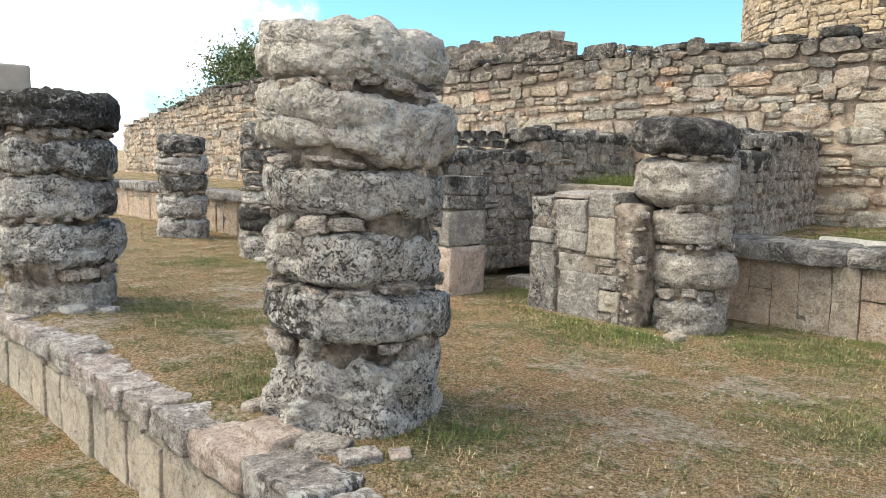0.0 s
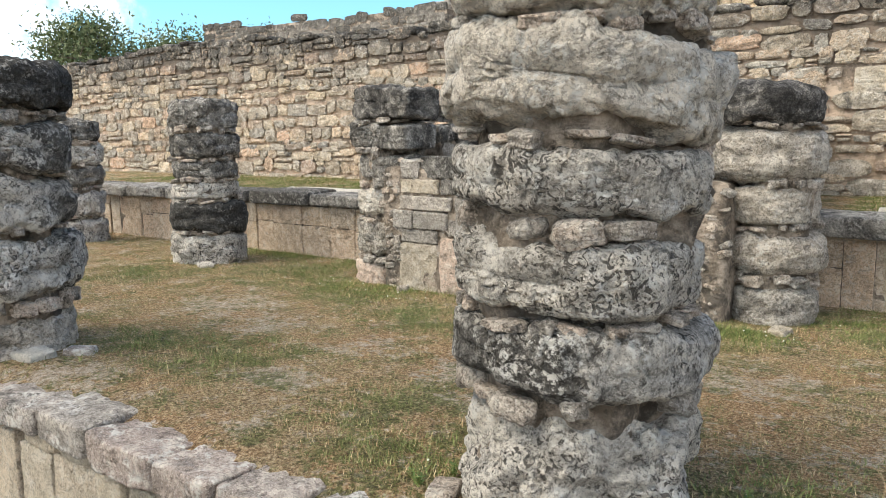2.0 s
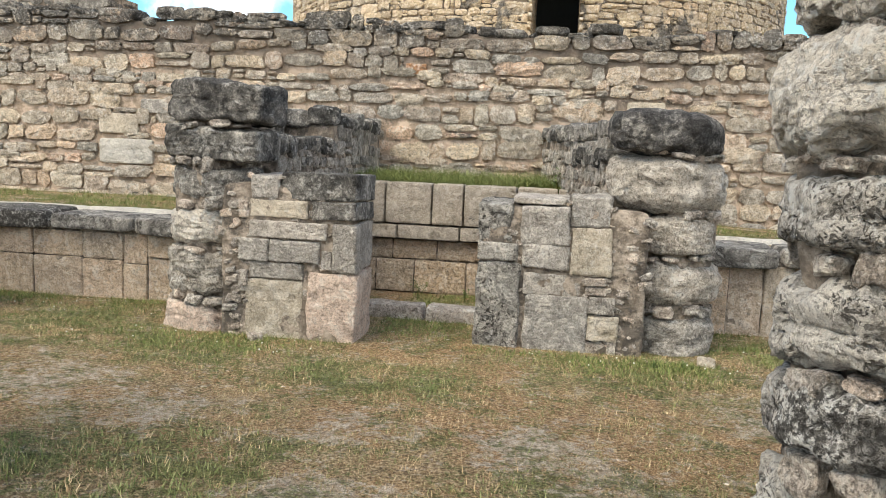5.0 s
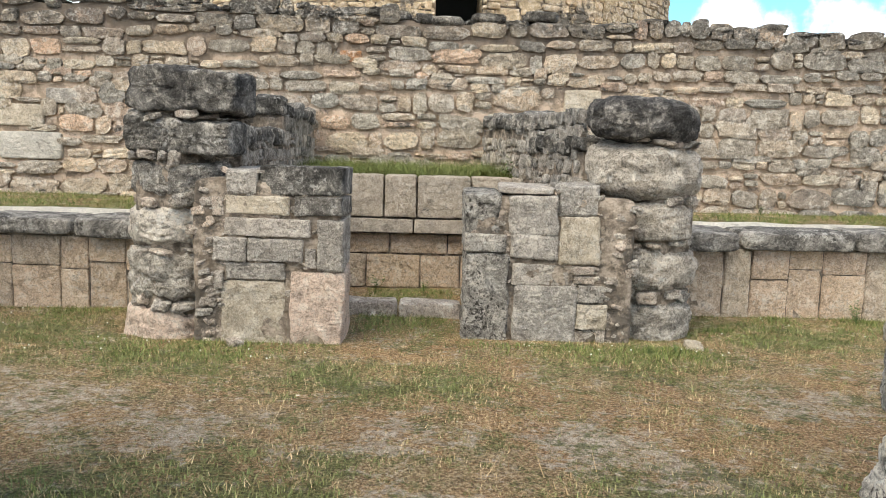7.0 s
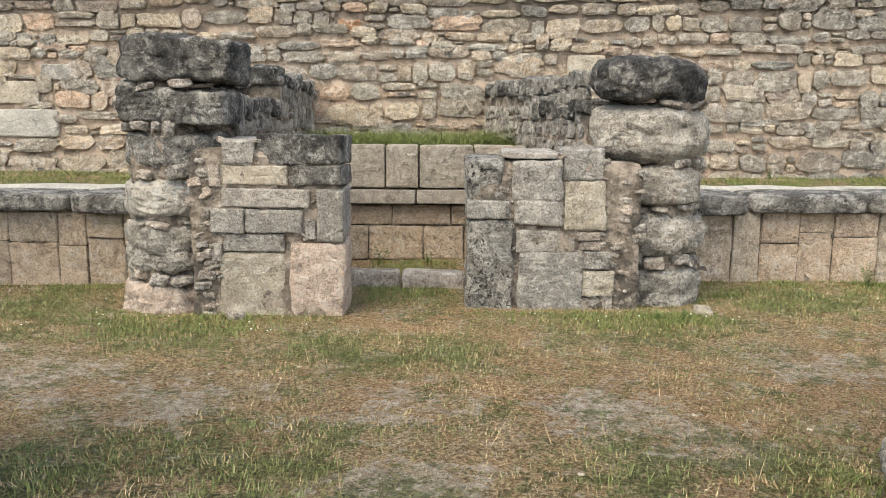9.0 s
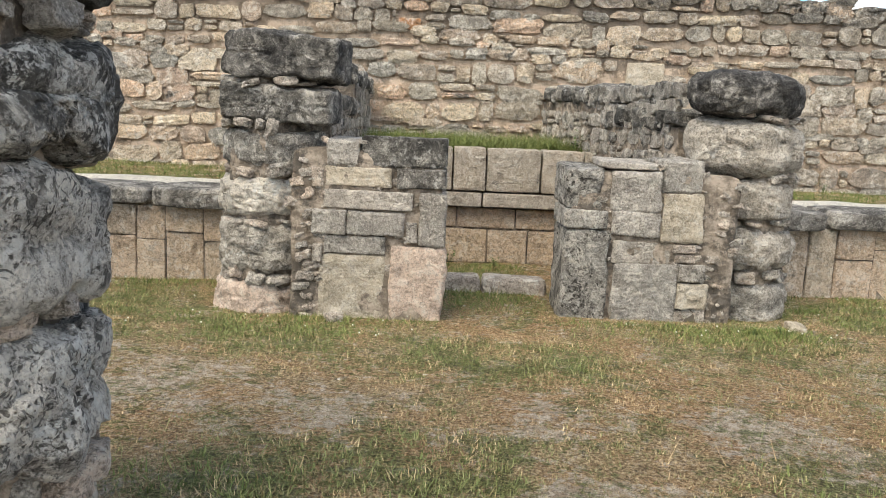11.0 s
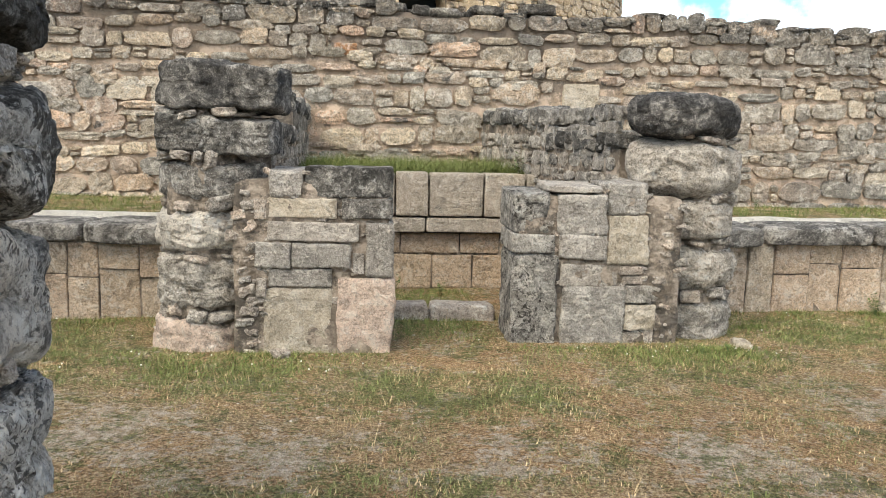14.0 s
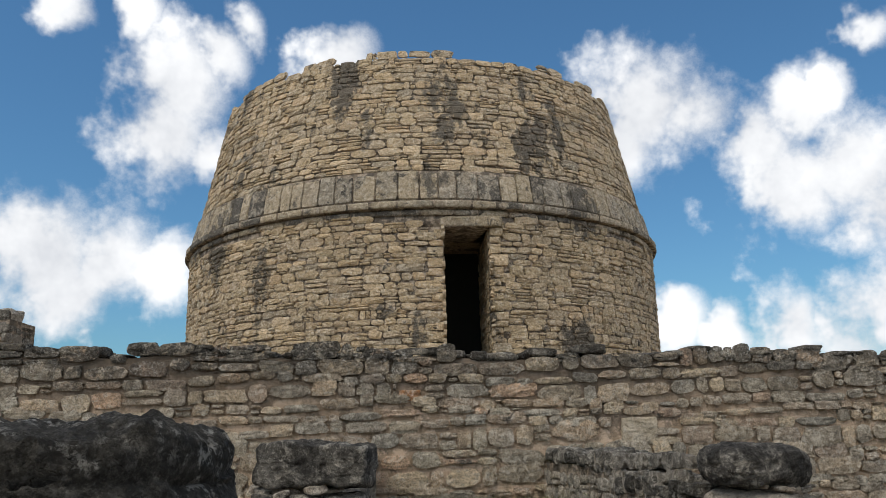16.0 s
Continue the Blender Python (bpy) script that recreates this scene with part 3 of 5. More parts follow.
# ---------------------------------------------------------------- main retaining wall
def main_top(x):
    """Height of the long wall's ruined top along x."""
    steps = ((-20.5, 1.60), (-19.0, 1.78), (-17.4, 2.02), (-15.6, 2.30), (-12.5, 2.44), (-9.5, 2.33), (-7.0, 2.27), (-4.7, 2.20), (-3.0, 2.18), (-0.9, 2.14), (8.0, 2.12))
    for (a, za), (b, zb) in zip(steps, steps[1:]):
        if x <= b:
            return za + (zb - za) * max(0.0, (x - a) / (b - a)) + 0.022 * math.sin(x * 5.1) + 0.02 * math.sin(x * 11.7 + 1)
    return steps[-1][1]


W0, W1 = -20.5, 8.0
segs = [W0 + (W1 - W0) * i / 40 for i in range(41)]
core_v, core_f = [], []
for i, x in enumerate(segs):
    z = main_top(x) - 0.05
    core_v += [(x, WALL_Y, 0.2), (x, WALL_Y, z), (x, WALL_Y + 0.95, z), (x, WALL_Y + 0.95, 0.2)]
    if i:
        a, b = 4 * (i - 1), 4 * i
        core_f += [(a + j, b + j, b + (j + 1) % 4, a + (j + 1) % 4) for j in range(4)]
core_f += [(0, 1, 2, 3), tuple(len(core_v) - 4 + j for j in (3, 2, 1, 0))]
wall_main = thing("wall_main", "long rubble limestone retaining wall with a black crusted top", "wall", kind="structure",
                  me=mesh_of("wall_main", core_v, core_f, M_lime, smooth=False))
rng = random.Random(11)
face = courses(W1 - W0, 0.40, lambda u: main_top(W0 + u), rng)
SPECIAL = [(-2.84, 1.455, 0.34, 0.23, M_cream), (-7.92, 0.925, 0.58, 0.25, M_white), (-7.61, 1.38, 0.30, 0.14, M_block), (-4.98, 1.815, 0.20, 0.10, M_orange), (-8.0, 1.20, 0.42, 0.20, M_cream)]


def clear(i):
    x = W0 + i[0]
    return all(abs(x - sx) > sw / 2 + 0.02 or abs(i[1] - sz) > sh / 2 + 0.01 for sx, sz, sw, sh, _ in SPECIAL)


face = [i for i in face if clear(i)]
rng.shuffle(face)
masonry(wall_main, face, M_wall, lambda u, o, v: (W0 + u, WALL_Y - 0.024 - o, v), 21,
        single=lambda i: -6.4 < W0 + i[0] < -1.6 and i[3] > 0.06 and i[2] > 0.12, limit=300)
for n, (x, z, w, h, mat) in enumerate(SPECIAL):
    part("dressed_stone", rock("dressed_stone", w, 0.12, h, mat, 40 + n, 6, 12, 0.05), wall_main, pose(x, WALL_Y + 0.02, z), "smooth dressed block")
# the loose capping stones along the top
rng = random.Random(12)
x = W0 + 0.1
row_items = []
while x < W1:
    w = rng.uniform(0.13, 0.36)
    for back in (0.12, 0.42, 0.72):
        row_items.append((x + w / 2 + rng.uniform(-0.05, 0.05), WALL_Y + back, main_top(x + w / 2) - 0.02 + rng.uniform(-0.02, 0.03), w * 0.97, 0.32, rng.uniform(0.05, 0.105), rng.random()))
    x += w
pts4, faces4 = CUBES[4]
size4 = (np.abs(pts4) ** 5).sum(1) ** 0.2
base4 = pts4 / size4[:, None]
nprng = np.random.default_rng(3)


def heap(name, items, material):
    """Many small stones (x, y, z, w, d, h, turn) as one mesh."""
    V, F = [], []
    for n, (x, y, z, w, d, h, a) in enumerate(items):
        q = base4 * np.array((w, d, h)) / 2 * (1 + nprng.uniform(-0.13, 0.13, (len(base4), 3)))
        c, s = math.cos(a), math.sin(a)
        V.append(np.c_[q[:, 0] * c - q[:, 1] * s + x, q[:, 0] * s + q[:, 1] * c + y, q[:, 2] + z])
        F.append(np.array(faces4) + n * len(base4))
    return mesh_of(name, np.concatenate(V), np.concatenate(F), material)


M_cap = limestone("black capping stones", [(0.24, 0.22, 0.19), (0.34, 0.31, 0.26), (0.19, 0.18, 0.16)], lichen=(0.045, 0.042, 0.038), amount=0.85, pits=0.4, spread=0.10)
tagged(part("capping_stones", heap("capping_stones", [(a, b, c, d, e, f, (g - 0.5) * 0.3) for a, b, c, d, e, f, g in row_items], M_cap), wall_main, label="loose black capping stones"), kind="stuff")

# ---------------------------------------------------------------- the higher wall further back
UY, UX0, UX1 = 12.7, -18.6, -11.15
upper_top = lambda u: 3.66 - 0.03 * u + 0.05 * math.sin(u * 2.1) + 0.03 * math.sin(u * 6.3)
wall_upper = thing("wall_upper", "dark rubble wall of the upper terrace", "wall", kind="structure")
for i in range(6):
    xa, xb = UX0 + (UX1 - UX0) * i / 6, UX0 + (UX1 - UX0) * (i + 1) / 6
    part("core", slab_mesh("core", [(xa, UY), (xb, UY), (xb, UY + 0.9), (xa, UY + 0.9)], 1.9, upper_top(xb - UX0) - 0.04, M_mortar), wall_upper)
masonry(wall_upper, courses(UX1 - UX0, 1.95, upper_top, random.Random(5), (0.11, 0.2), (0.18, 0.5)), M_upper,
        lambda u, o, v: (UX0 + u, UY - o, v), 31)
masonry(wall_upper, courses(0.9, 1.95, lambda u: upper_top(7.9), random.Random(6), (0.11, 0.2), (0.18, 0.4)), M_upper,
        lambda u, o, v: (UX1 + o, UY + u, v), 32)
part("stub_block", rock("stub_block", 0.42, 0.4, 0.40, M_block, 77, 6, 8, 0.1), wall_upper, pose(UX1 - 0.22, UY + 0.3, 3.40), "upright grey block on the wall's end")
part("stub_block", rock("stub_block", 0.30, 0.36, 0.30, M_dark, 78, 6, 7, 0.1), wall_upper, pose(UX1 - 0.70, UY + 0.3, 3.33), "dark block on the wall's end")

# ---------------------------------------------------------------- round tower
TX, TY = -4.5, 19.9
DOOR_X0, DOOR_X1, DOOR_TOP = -4.27, -3.40, 5.24
tower = thing("round_temple", "round limestone temple tower with cornice and dark doorway", "tower")


def ring(name, profile, material, a0=0.0, a1=2 * math.pi, n=160, closed=True):
    """A turned wall: profile of (radius, z), from the angle a0 to a1."""
    V, F, m = [], [], len(profile)
    for i in range(n + (0 if closed else 1)):
        a = a0 + (a1 - a0) * i / n
        V += [(TX + r * math.cos(a), TY + r * math.sin(a), z) for r, z in profile]
    for i in range(n):
        j = (i + 1) % n if closed else i + 1
        F += [(i * m + k_, j * m + k_, j * m + k_ + 1, i * m + k_ + 1) for k_ in range(m - 1)]
    return mesh_of(name, V, F, material)


R_LOW = 5.60
gap0 = -math.acos((DOOR_X1 - TX) / R_LOW)
gap1 = -math.acos((DOOR_X0 - TX) / R_LOW)
part("lower_drum", ring("lower_drum", [(R_LOW - 1.2, 2.0), (R_LOW, 2.0), (R_LOW, DOOR_TOP), (R_LOW - 1.2, DOOR_TOP)], M_mortar, gap0, gap1 + 2 * math.pi, 150, False), tower)
part("drum_head", ring("drum_head", [(R_LOW - 1.2, DOOR_TOP), (R_LOW, DOOR_TOP), (R_LOW, 5.46), (R_LOW - 1.2, 5.46), (R_LOW - 1.2, DOOR_TOP)], M_mortar), tower)
lower_items = courses(math.pi * R_LOW, 2.6, lambda u: 5.42, random.Random(8), (0.09, 0.17), (0.18, 0.48), gap=0.014, wave=0.012)


def on_drum(radius):
    def place(u, o, v):
        a = math.pi + u / R_LOW
        r = radius(v) + o + 0.012
        return (TX + r * math.cos(a), TY + r * math.sin(a), v)
    return place


def off_door(i):
    a = math.pi + i[0] / R_LOW
    x = TX + R_LOW * math.cos(a)
    return not (DOOR_X0 - 0.03 - i[2] / 2 < x < DOOR_X1 + 0.03 + i[2] / 2 and i[1] - i[3] / 2 < DOOR_TOP + 0.24)


lower_items = [i for i in lower_items if off_door(i)]
masonry(tower, lower_items, M_tower, on_drum(lambda v: R_LOW), 41,
        single=lambda i: i[1] > 3.1 and -7.2 < TX + R_LOW * math.cos(math.pi + i[0] / R_LOW) < -1.9, proud=0.04, limit=300)
# doorway
for side, x in (("west", DOOR_X0), ("east", DOOR_X1)):
    s = -1 if side == "west" else 1
    y_face = TY - math.sqrt(R_LOW ** 2 - (x - TX) ** 2)
    rows = courses(2.25, 2.6, lambda u: DOOR_TOP - 0.05, random.Random(9 + s), (0.09, 0.17), (0.2, 0.45), wave=0.0)
    masonry(tower, rows, M_tower, (lambda u, o, v, x=x, s=s, yf=y_face: (x - s * (o + 0.012), yf + u - 0.01, v)), 50 + s, proud=0.02)
    z, jr = 2.6, random.Random(70 + s)
    while z < DOOR_TOP - 0.06:
        h = min(jr.uniform(0.12, 0.24), DOOR_TOP - z)
        w = jr.uniform(0.16, 0.34)
        part("jamb_stone", rock("jamb_stone", w, 0.2, h - 0.014, M_tower, int(z * 50) + s, 4, 10, 0.05), tower, pose(x + s * w / 2, y_face + 0.07, z + h / 2))
        z += h
part("lintel", rock("lintel", 1.30, 2.5, 0.22, M_cornice, 3, 6, 14, 0.05), tower, pose((DOOR_X0 + DOOR_X1) / 2 + 0.05, TY - R_LOW + 1.24, DOOR_TOP + 0.115), "plain stone lintel")
# added flat panel; its near-black colour stands in for the unlit room
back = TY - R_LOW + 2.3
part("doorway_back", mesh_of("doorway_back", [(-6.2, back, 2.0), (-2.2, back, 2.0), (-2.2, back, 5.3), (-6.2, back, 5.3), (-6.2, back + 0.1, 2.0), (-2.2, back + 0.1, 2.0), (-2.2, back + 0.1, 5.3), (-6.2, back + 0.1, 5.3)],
     [(0, 1, 2, 3), (5, 4, 7, 6), (1, 5, 6, 2), (4, 0, 3, 7), (3, 2, 6, 7)], M_inner_shade, False), tower, label="near-black panel painted as the shade inside the doorway")
# cornice: two mouldings, then a band of upright slabs
for z0, z1, r in ((5.46, 5.57, R_LOW + 0.05), (5.59, 5.73, R_LOW + 0.14)):
    u, cr = 0.0, random.Random(int(z0 * 10))
    part("moulding_core", ring("moulding_core", [(r - 0.9, z0), (r - 0.03, z0), (r - 0.03, z1), (r - 0.9, z1)], M_mortar), tower)
    while u < math.pi * r:
        w = cr.uniform(0.35, 0.75)
        a0, a1 = math.pi + u / r, math.pi + (u + w - 0.012) / r
        am = (a0 + a1) / 2
        part("moulding_stone", rock("moulding_stone", w - 0.012, 0.3, z1 - z0, M_cornice, int(u * 31 + z0 * 100), 4, 7, 0.06), tower,
             pose(TX + (r - 0.15 + cr.uniform(-0.015, 0.015)) * math.cos(am), TY + (r - 0.15) * math.sin(am), (z0 + z1) / 2, 0, 0, math.degrees(am) + 90))
        u += w
band_r = lambda z: R_LOW + 0.04 - 0.14 * (z - 5.74) / 0.64
part("band_core", ring("band_core", [(4.6, 5.73), (band_r(5.74) - 0.03, 5.74), (band_r(6.38) - 0.03, 6.38), (4.6, 6.38)], M_mortar), tower)
u, cr = 0.0, random.Random(77)
while u < math.pi * R_LOW:
    w, h = cr.uniform(0.24, 0.46), cr.uniform(0.56, 0.64)
    am = math.pi + (u + w / 2) / R_LOW
    part("band_slab", rock("band_slab", w - 0.016, 0.2, h, M_cornice, int(u * 37), 4, 10, 0.07), tower,
         Matrix.Translation((TX + (band_r(6.05) - 0.09) * math.cos(am), TY + (band_r(6.05) - 0.09) * math.sin(am), 5.745 + h / 2)) @ pose(0, 0, 0, 0, 0, math.degrees(am) + 90) @ pose(0, 0, 0, -12))
    u += w
up_r = lambda z: 5.42 - 0.60 * (z - 6.38) / 2.85
up_top = lambda u: 9.12 + 0.04 * math.sin(u * 1.7) + 0.03 * math.sin(u * 4.3) - 0.08 * max(0, math.sin(u * 0.55 + 2))
part("upper_drum", ring("upper_drum", [(4.3, 6.3), (up_r(6.3), 6.3), (up_r(9.0), 9.0), (4.3, 9.0), (4.3, 6.3)], M_mortar), tower)
masonry(tower, courses(math.pi * R_LOW, 6.40, up_top, random.Random(18), (0.10, 0.19), (0.2, 0.5), gap=0.016, wave=0.012), M_tower, on_drum(up_r), 42, proud=0.04)

# ---------------------------------------------------------------- stone benches along the court
def bench(x0, x1, y, seed, label, tones):
    rng = random.Random(seed)
    b = thing("stone_bench", label, "bench")
    part("core", slab_mesh("core", [(x0, y + 0.05), (x1, y + 0.05), (x1, y + 0.5), (x0, y + 0.5)], -0.15, 0.43, M_mortar), b)
    x = x0
    while x < x1:
        w = min(rng.uniform(0.42, 0.95), x1 - x)
        if w > 0.1 and x > -16:
            part("coping_slab", rock("coping_slab", w - 0.014, 0.46, 0.125 + rng.uniform(-0.015, 0.02), M_slab, int(seed * 97 + x * 13), 6, 9, 0.10), b,
                 pose(x + w / 2, y + 0.18 + rng.uniform(-0.02, 0.02), 0.462 + rng.uniform(-0.008, 0.008), rng.uniform(-1.5, 1.5), rng.uniform(-0.8, 0.8), 0))
        x += w
    x = x0
    while x < x1:
        w = min(rng.uniform(*tones), x1 - x)
        if w > 0.05 and x > -16:
            if rng.random() < 0.35:
                rows = [(-0.1, 0.40)]
            else:
                s = rng.uniform(0.18, 0.30)
                rows = [(-0.1, s), (s, 0.40)]
            for a, c in rows:
                part("face_stone", rock("face_stone", w - 0.006, 0.14, c - a - 0.006, M_bench, int(seed * 31 + x * 17 + a * 9), 6, 24, 0.04), b,
                     pose(x + w / 2, y + 0.105 + rng.uniform(-0.008, 0.012), (a + c) / 2))
        x += w
    return b


M_slab = limestone("bench coping limestone", [(0.36, 0.34, 0.31), (0.44, 0.41, 0.37), (0.30, 0.29, 0.27)], amount=0.84, pits=0.5, spread=0.1, white=0.6, grit=0.45)
bench(-30, -5.45, BENCH_L, 1, "long stone bench with dark overhanging coping slabs", (0.16, 0.42))
bench(-3.05, 9.0, BENCH_R, 2, "long stone bench with dark coping over upright slabs", (0.16, 0.32))
# pale worn strips of plaster on the benches' tops
for x0, x1, y in ((-7.9, -5.9, BENCH_L + 0.42), (-2.5, 0.5, BENCH_R + 0.45)):
    st = thing("plaster_patch", "thin worn whitish plaster on the bench top", "plaster", kind="structure",
               me=sheet("plaster_patch", x0, x1, y, y + 0.16, 40, 4, lambda x, yy, y=y: 0.534 + 0.014 * noise.noise(Vector((x * 3, yy * 9, 0))) - 1.6 * max(0, abs(yy - y - 0.08) - 0.055), M_white))

# ---------------------------------------------------------------- kerb of the raised court
kerb = thing("kerb_wall", "low retaining wall of upright slabs under worn coping stones", "retaining wall", kind="structure")
part("core", slab_mesh("core", [(-30, KERB_OUT + 0.09), (9, KERB_OUT + 0.09), (9, KERB_IN), (-30, KERB_IN)], LOW - 0.2, -0.05, M_mortar), kerb)
rng = random.Random(44)
x = -18.0
while x < 5:
    w = rng.uniform(0.30, 0.52)
    h = rng.uniform(0.11, 0.14)
    d = rng.uniform(0.22, 0.28)
    mat = M_pink if -2.95 < x < -2.5 else M_kerb
    part("coping_stone", rock("coping_stone", w - 0.016, d, h, mat, int(x * 41) + 900, 18 if -6 < x < 0 else 6, 14, 0.09), kerb,
         pose(x + w / 2, KERB_OUT + d / 2 - 0.01 + rng.uniform(-0.012, 0.012), -0.042 + rng.uniform(-0.012, 0.012), rng.uniform(-3, 2), rng.uniform(-2, 2), rng.uniform(-2.5, 2.5)))
    x += w
x = -18.0
while x < 5:
    w = rng.uniform(0.16, 0.34)
    top = rng.uniform(-0.17, -0.12)
    part("face_slab", rock("face_slab", w - 0.014, 0.13, top - LOW + 0.06, M_face, int(x * 43) + 300, 10 if -6 < x < 0 else 6, 20, 0.06), kerb,
         pose(x + w / 2, KERB_OUT + 0.095 + rng.uniform(-0.01, 0.014), (top + LOW - 0.06) / 2))
    part("levelling_stone", rock("levelling_stone", w - 0.01, 0.15, -0.065 - top, M_face, int(x * 47) + 100, 4, 7, 0.10), kerb,
         pose(x + w / 2 + 0.05, KERB_OUT + 0.11, (top - 0.065) / 2))
    x += w

# ---------------------------------------------------------------- columns
CHINKS = {}


def chink_mesh(n):
    if n not in CHINKS:
        r = random.Random(n)
        CHINKS[n] = rock("chink_stone", 1, 0.7, r.uniform(0.55, 0.8), M_chink, 500 + n, 6, 5, 0.20)
    return CHINKS[n]


def column(label, x, y, turn, drums, seed, ground, fine=0, radius=0.30, group="columns of the court", lean=(0, 0), rough=0.13):
    """A column of rough drums. drums: (z0, z1, width, depth, dx, dy, tilt, material, square)."""
    rng = random.Random(seed)
    c = thing("stone_column", label, "column", pose(x, y, ground - 0.01, lean[0], lean[1], turn), group=group)
    top = drums[-1][1]
    core = rock("mortar_core", 2 * radius * 0.86, 2 * radius * 0.86, top - 0.10, M_mortar, seed, 10, 9, 0.10, drum=True)
    part("mortar_core", core, c, pose(0, 0, (top - 0.10) / 2 - 0.02))
    for n, (z0, z1, w, d, dx, dy, tilt, mat, square) in enumerate(drums):
        me = rock("drum", w, d, z1 - z0, mat, seed * 13 + n * 7 + 1, 90 if fine > 1 else 64 if fine else 34, square or 6.0, rough, drum=square < 9.0, pits=0.085 if fine else 0.04, lump=2.6)
        part("drum", me, c, pose(dx, dy, (z0 + z1) / 2, rng.uniform(-2, 2), tilt, rng.uniform(-8, 8)) @ Matrix.Diagonal((1, 1, 1.05, 1)))
        if n:
            seam = (z0 + drums[n - 1][1]) / 2
            room = max(z0 - drums[n - 1][1], 0.0)
            a = rng.uniform(0, 1)
            while a < 6.28:
                s = rng.uniform(0.035, 0.13)
                hh = min(max(room + rng.uniform(0.0, 0.04), 0.025), 0.08) * rng.uniform(0.7, 1.1)
                rr = radius * rng.uniform(0.84, 0.94)
                me = chink_mesh(rng.randrange(12))
                if rng.random() < 0.85:
                    part("chink_stone", me, c, pose(rr * math.cos(a), rr * math.sin(a), seam + rng.uniform(-0.015, 0.02) - math.sin(radians(tilt)) * rr * math.cos(a) * 0.6, rng.uniform(-12, 12), rng.uniform(-12, 12), math.degrees(a) + 90) @ Matrix.Diagonal((s, 0.10, hh / 0.68, 1)))
                a += (s + rng.uniform(0.0, 0.05)) / rr
    return c


D, K, P, B, G, T = M_drum, M_dark, M_pale, M_block, M_grey, M_boulder
C1 = (-2.67, 1.89)
column("thick column of pitted grey limestone drums beside the kerb", *C1, 55, [
    (-0.07, 0.325, 0.71, 0.70, 0.0, 0, 2, D, False),
    (0.365, 0.555, 0.76, 0.73, 0.01, 0, 4, G, False),
    (0.575, 0.795, 0.71, 0.71, -0.01, 0, 1, D, False),
    (0.845, 1.025, 0.73, 0.71, 0.0, 0, 2, D, False),
    (1.04, 1.315, 0.79, 0.76, 0.0, 0, 8, P, 5.0),
    (1.325, 1.56, 0.73, 0.71, -0.01, 0, 5, P, 4.0)], 3, court(*C1), 2, 0.355)
C2 = (-5.79, 1.66)
column("thick weathered column of dark and grey limestone drums", *C2, 55, [
    (-0.07, 0.21, 0.72, 0.72, 0.0, 0, 0, T, False),
    (0.28, 0.59, 0.80, 0.76, 0.0, 0, 1, G, False),
    (0.61, 0.87, 0.76, 0.76, 0.0, 0, 0, G, False),
    (0.89, 1.14, 0.80, 0.78, 0.0, 0, 3, G, False),
    (1.16, 1.425, 0.80, 0.76, 0.01, 0, 0, K, False)], 5, court(*C2), 1, 0.365)
C3 = (-7.57, 4.27)
column("dark column of rough stacked limestone drums", *C3, 40, [
    (-0.05, 0.28, 0.68, 0.66, 0.0, 0, 0, D, False),
    (0.29, 0.55, 0.66, 0.64, 0.0, 0, 2, K, False),
    (0.57, 0.72, 0.58, 0.58, 0.0, 0, -2, D, False),
    (0.74, 0.90, 0.56, 0.58, 0.0, 0, 1, K, False),
    (0.92, 1.14, 0.60, 0.60, 0.0, 0, 1, K, False),
    (1.17, 1.42, 0.60, 0.60, 0.01, 0, 2, K, False)], 7, court(*C3), 0, 0.30)
C4 = (-10.05, 4.40)
column("dark column of rough stacked limestone drums", *C4, 40, [
    (-0.05, 0.26, 0.68, 0.66, 0.0, 0, 0, D, False),
    (0.27, 0.56, 0.66, 0.64, 0.0, 0, 2, D, False),
    (0.58, 0.80, 0.60, 0.62, 0.02, 0, -2, K, False),
    (0.82, 1.06, 0.66, 0.64, 0.0, 0, 1, D, False),
    (1.08, 1.30, 0.62, 0.62, 0.0, 0, 2, K, False)], 9, court(*C4), 0, 0.30)
C5 = (-9.3, 1.62)
column("weathered column of grey limestone drums beside the kerb", *C5, 40, [
    (-0.05, 0.28, 0.70, 0.70, 0.0, 0, 0, D, False),
    (0.30, 0.60, 0.72, 0.70, 0.0, 0, 1, D, False),
    (0.62, 0.95, 0.70, 0.70, 0.0, 0, 0, D, False),
    (0.97, 1.25, 0.70, 0.70, 0.0, 0, 1, K, False)], 15, court(*C5), 0, 0.33)
CL = (-5.61, 4.50)
column("shrine column of rough drums capped with black square blocks", *CL, 0, [
    (-0.06, 0.185, 0.55, 0.50, -0.025, 0, 0, M_pink, False),
    (0.22, 0.49, 0.54, 0.50, -0.02, 0, 1, T, 7.0),
    (0.505, 0.74, 0.54, 0.48, -0.015, 0, 0, P, 5.0),
    (0.775, 0.975, 0.56, 0.48, 0.02, 0, 2, K, 6.0),
    (1.015, 1.195, 0.58, 0.36, 0.065, -0.05, 2, K, 12.0),
    (1.225, 1.455, 0.62, 0.36, 0.09, -0.05, 2, M_black, 12.0)], 17, court(*CL), 0, 0.25, "columns of the shrine", rough=0.085)
CR = (-2.88, 4.78)
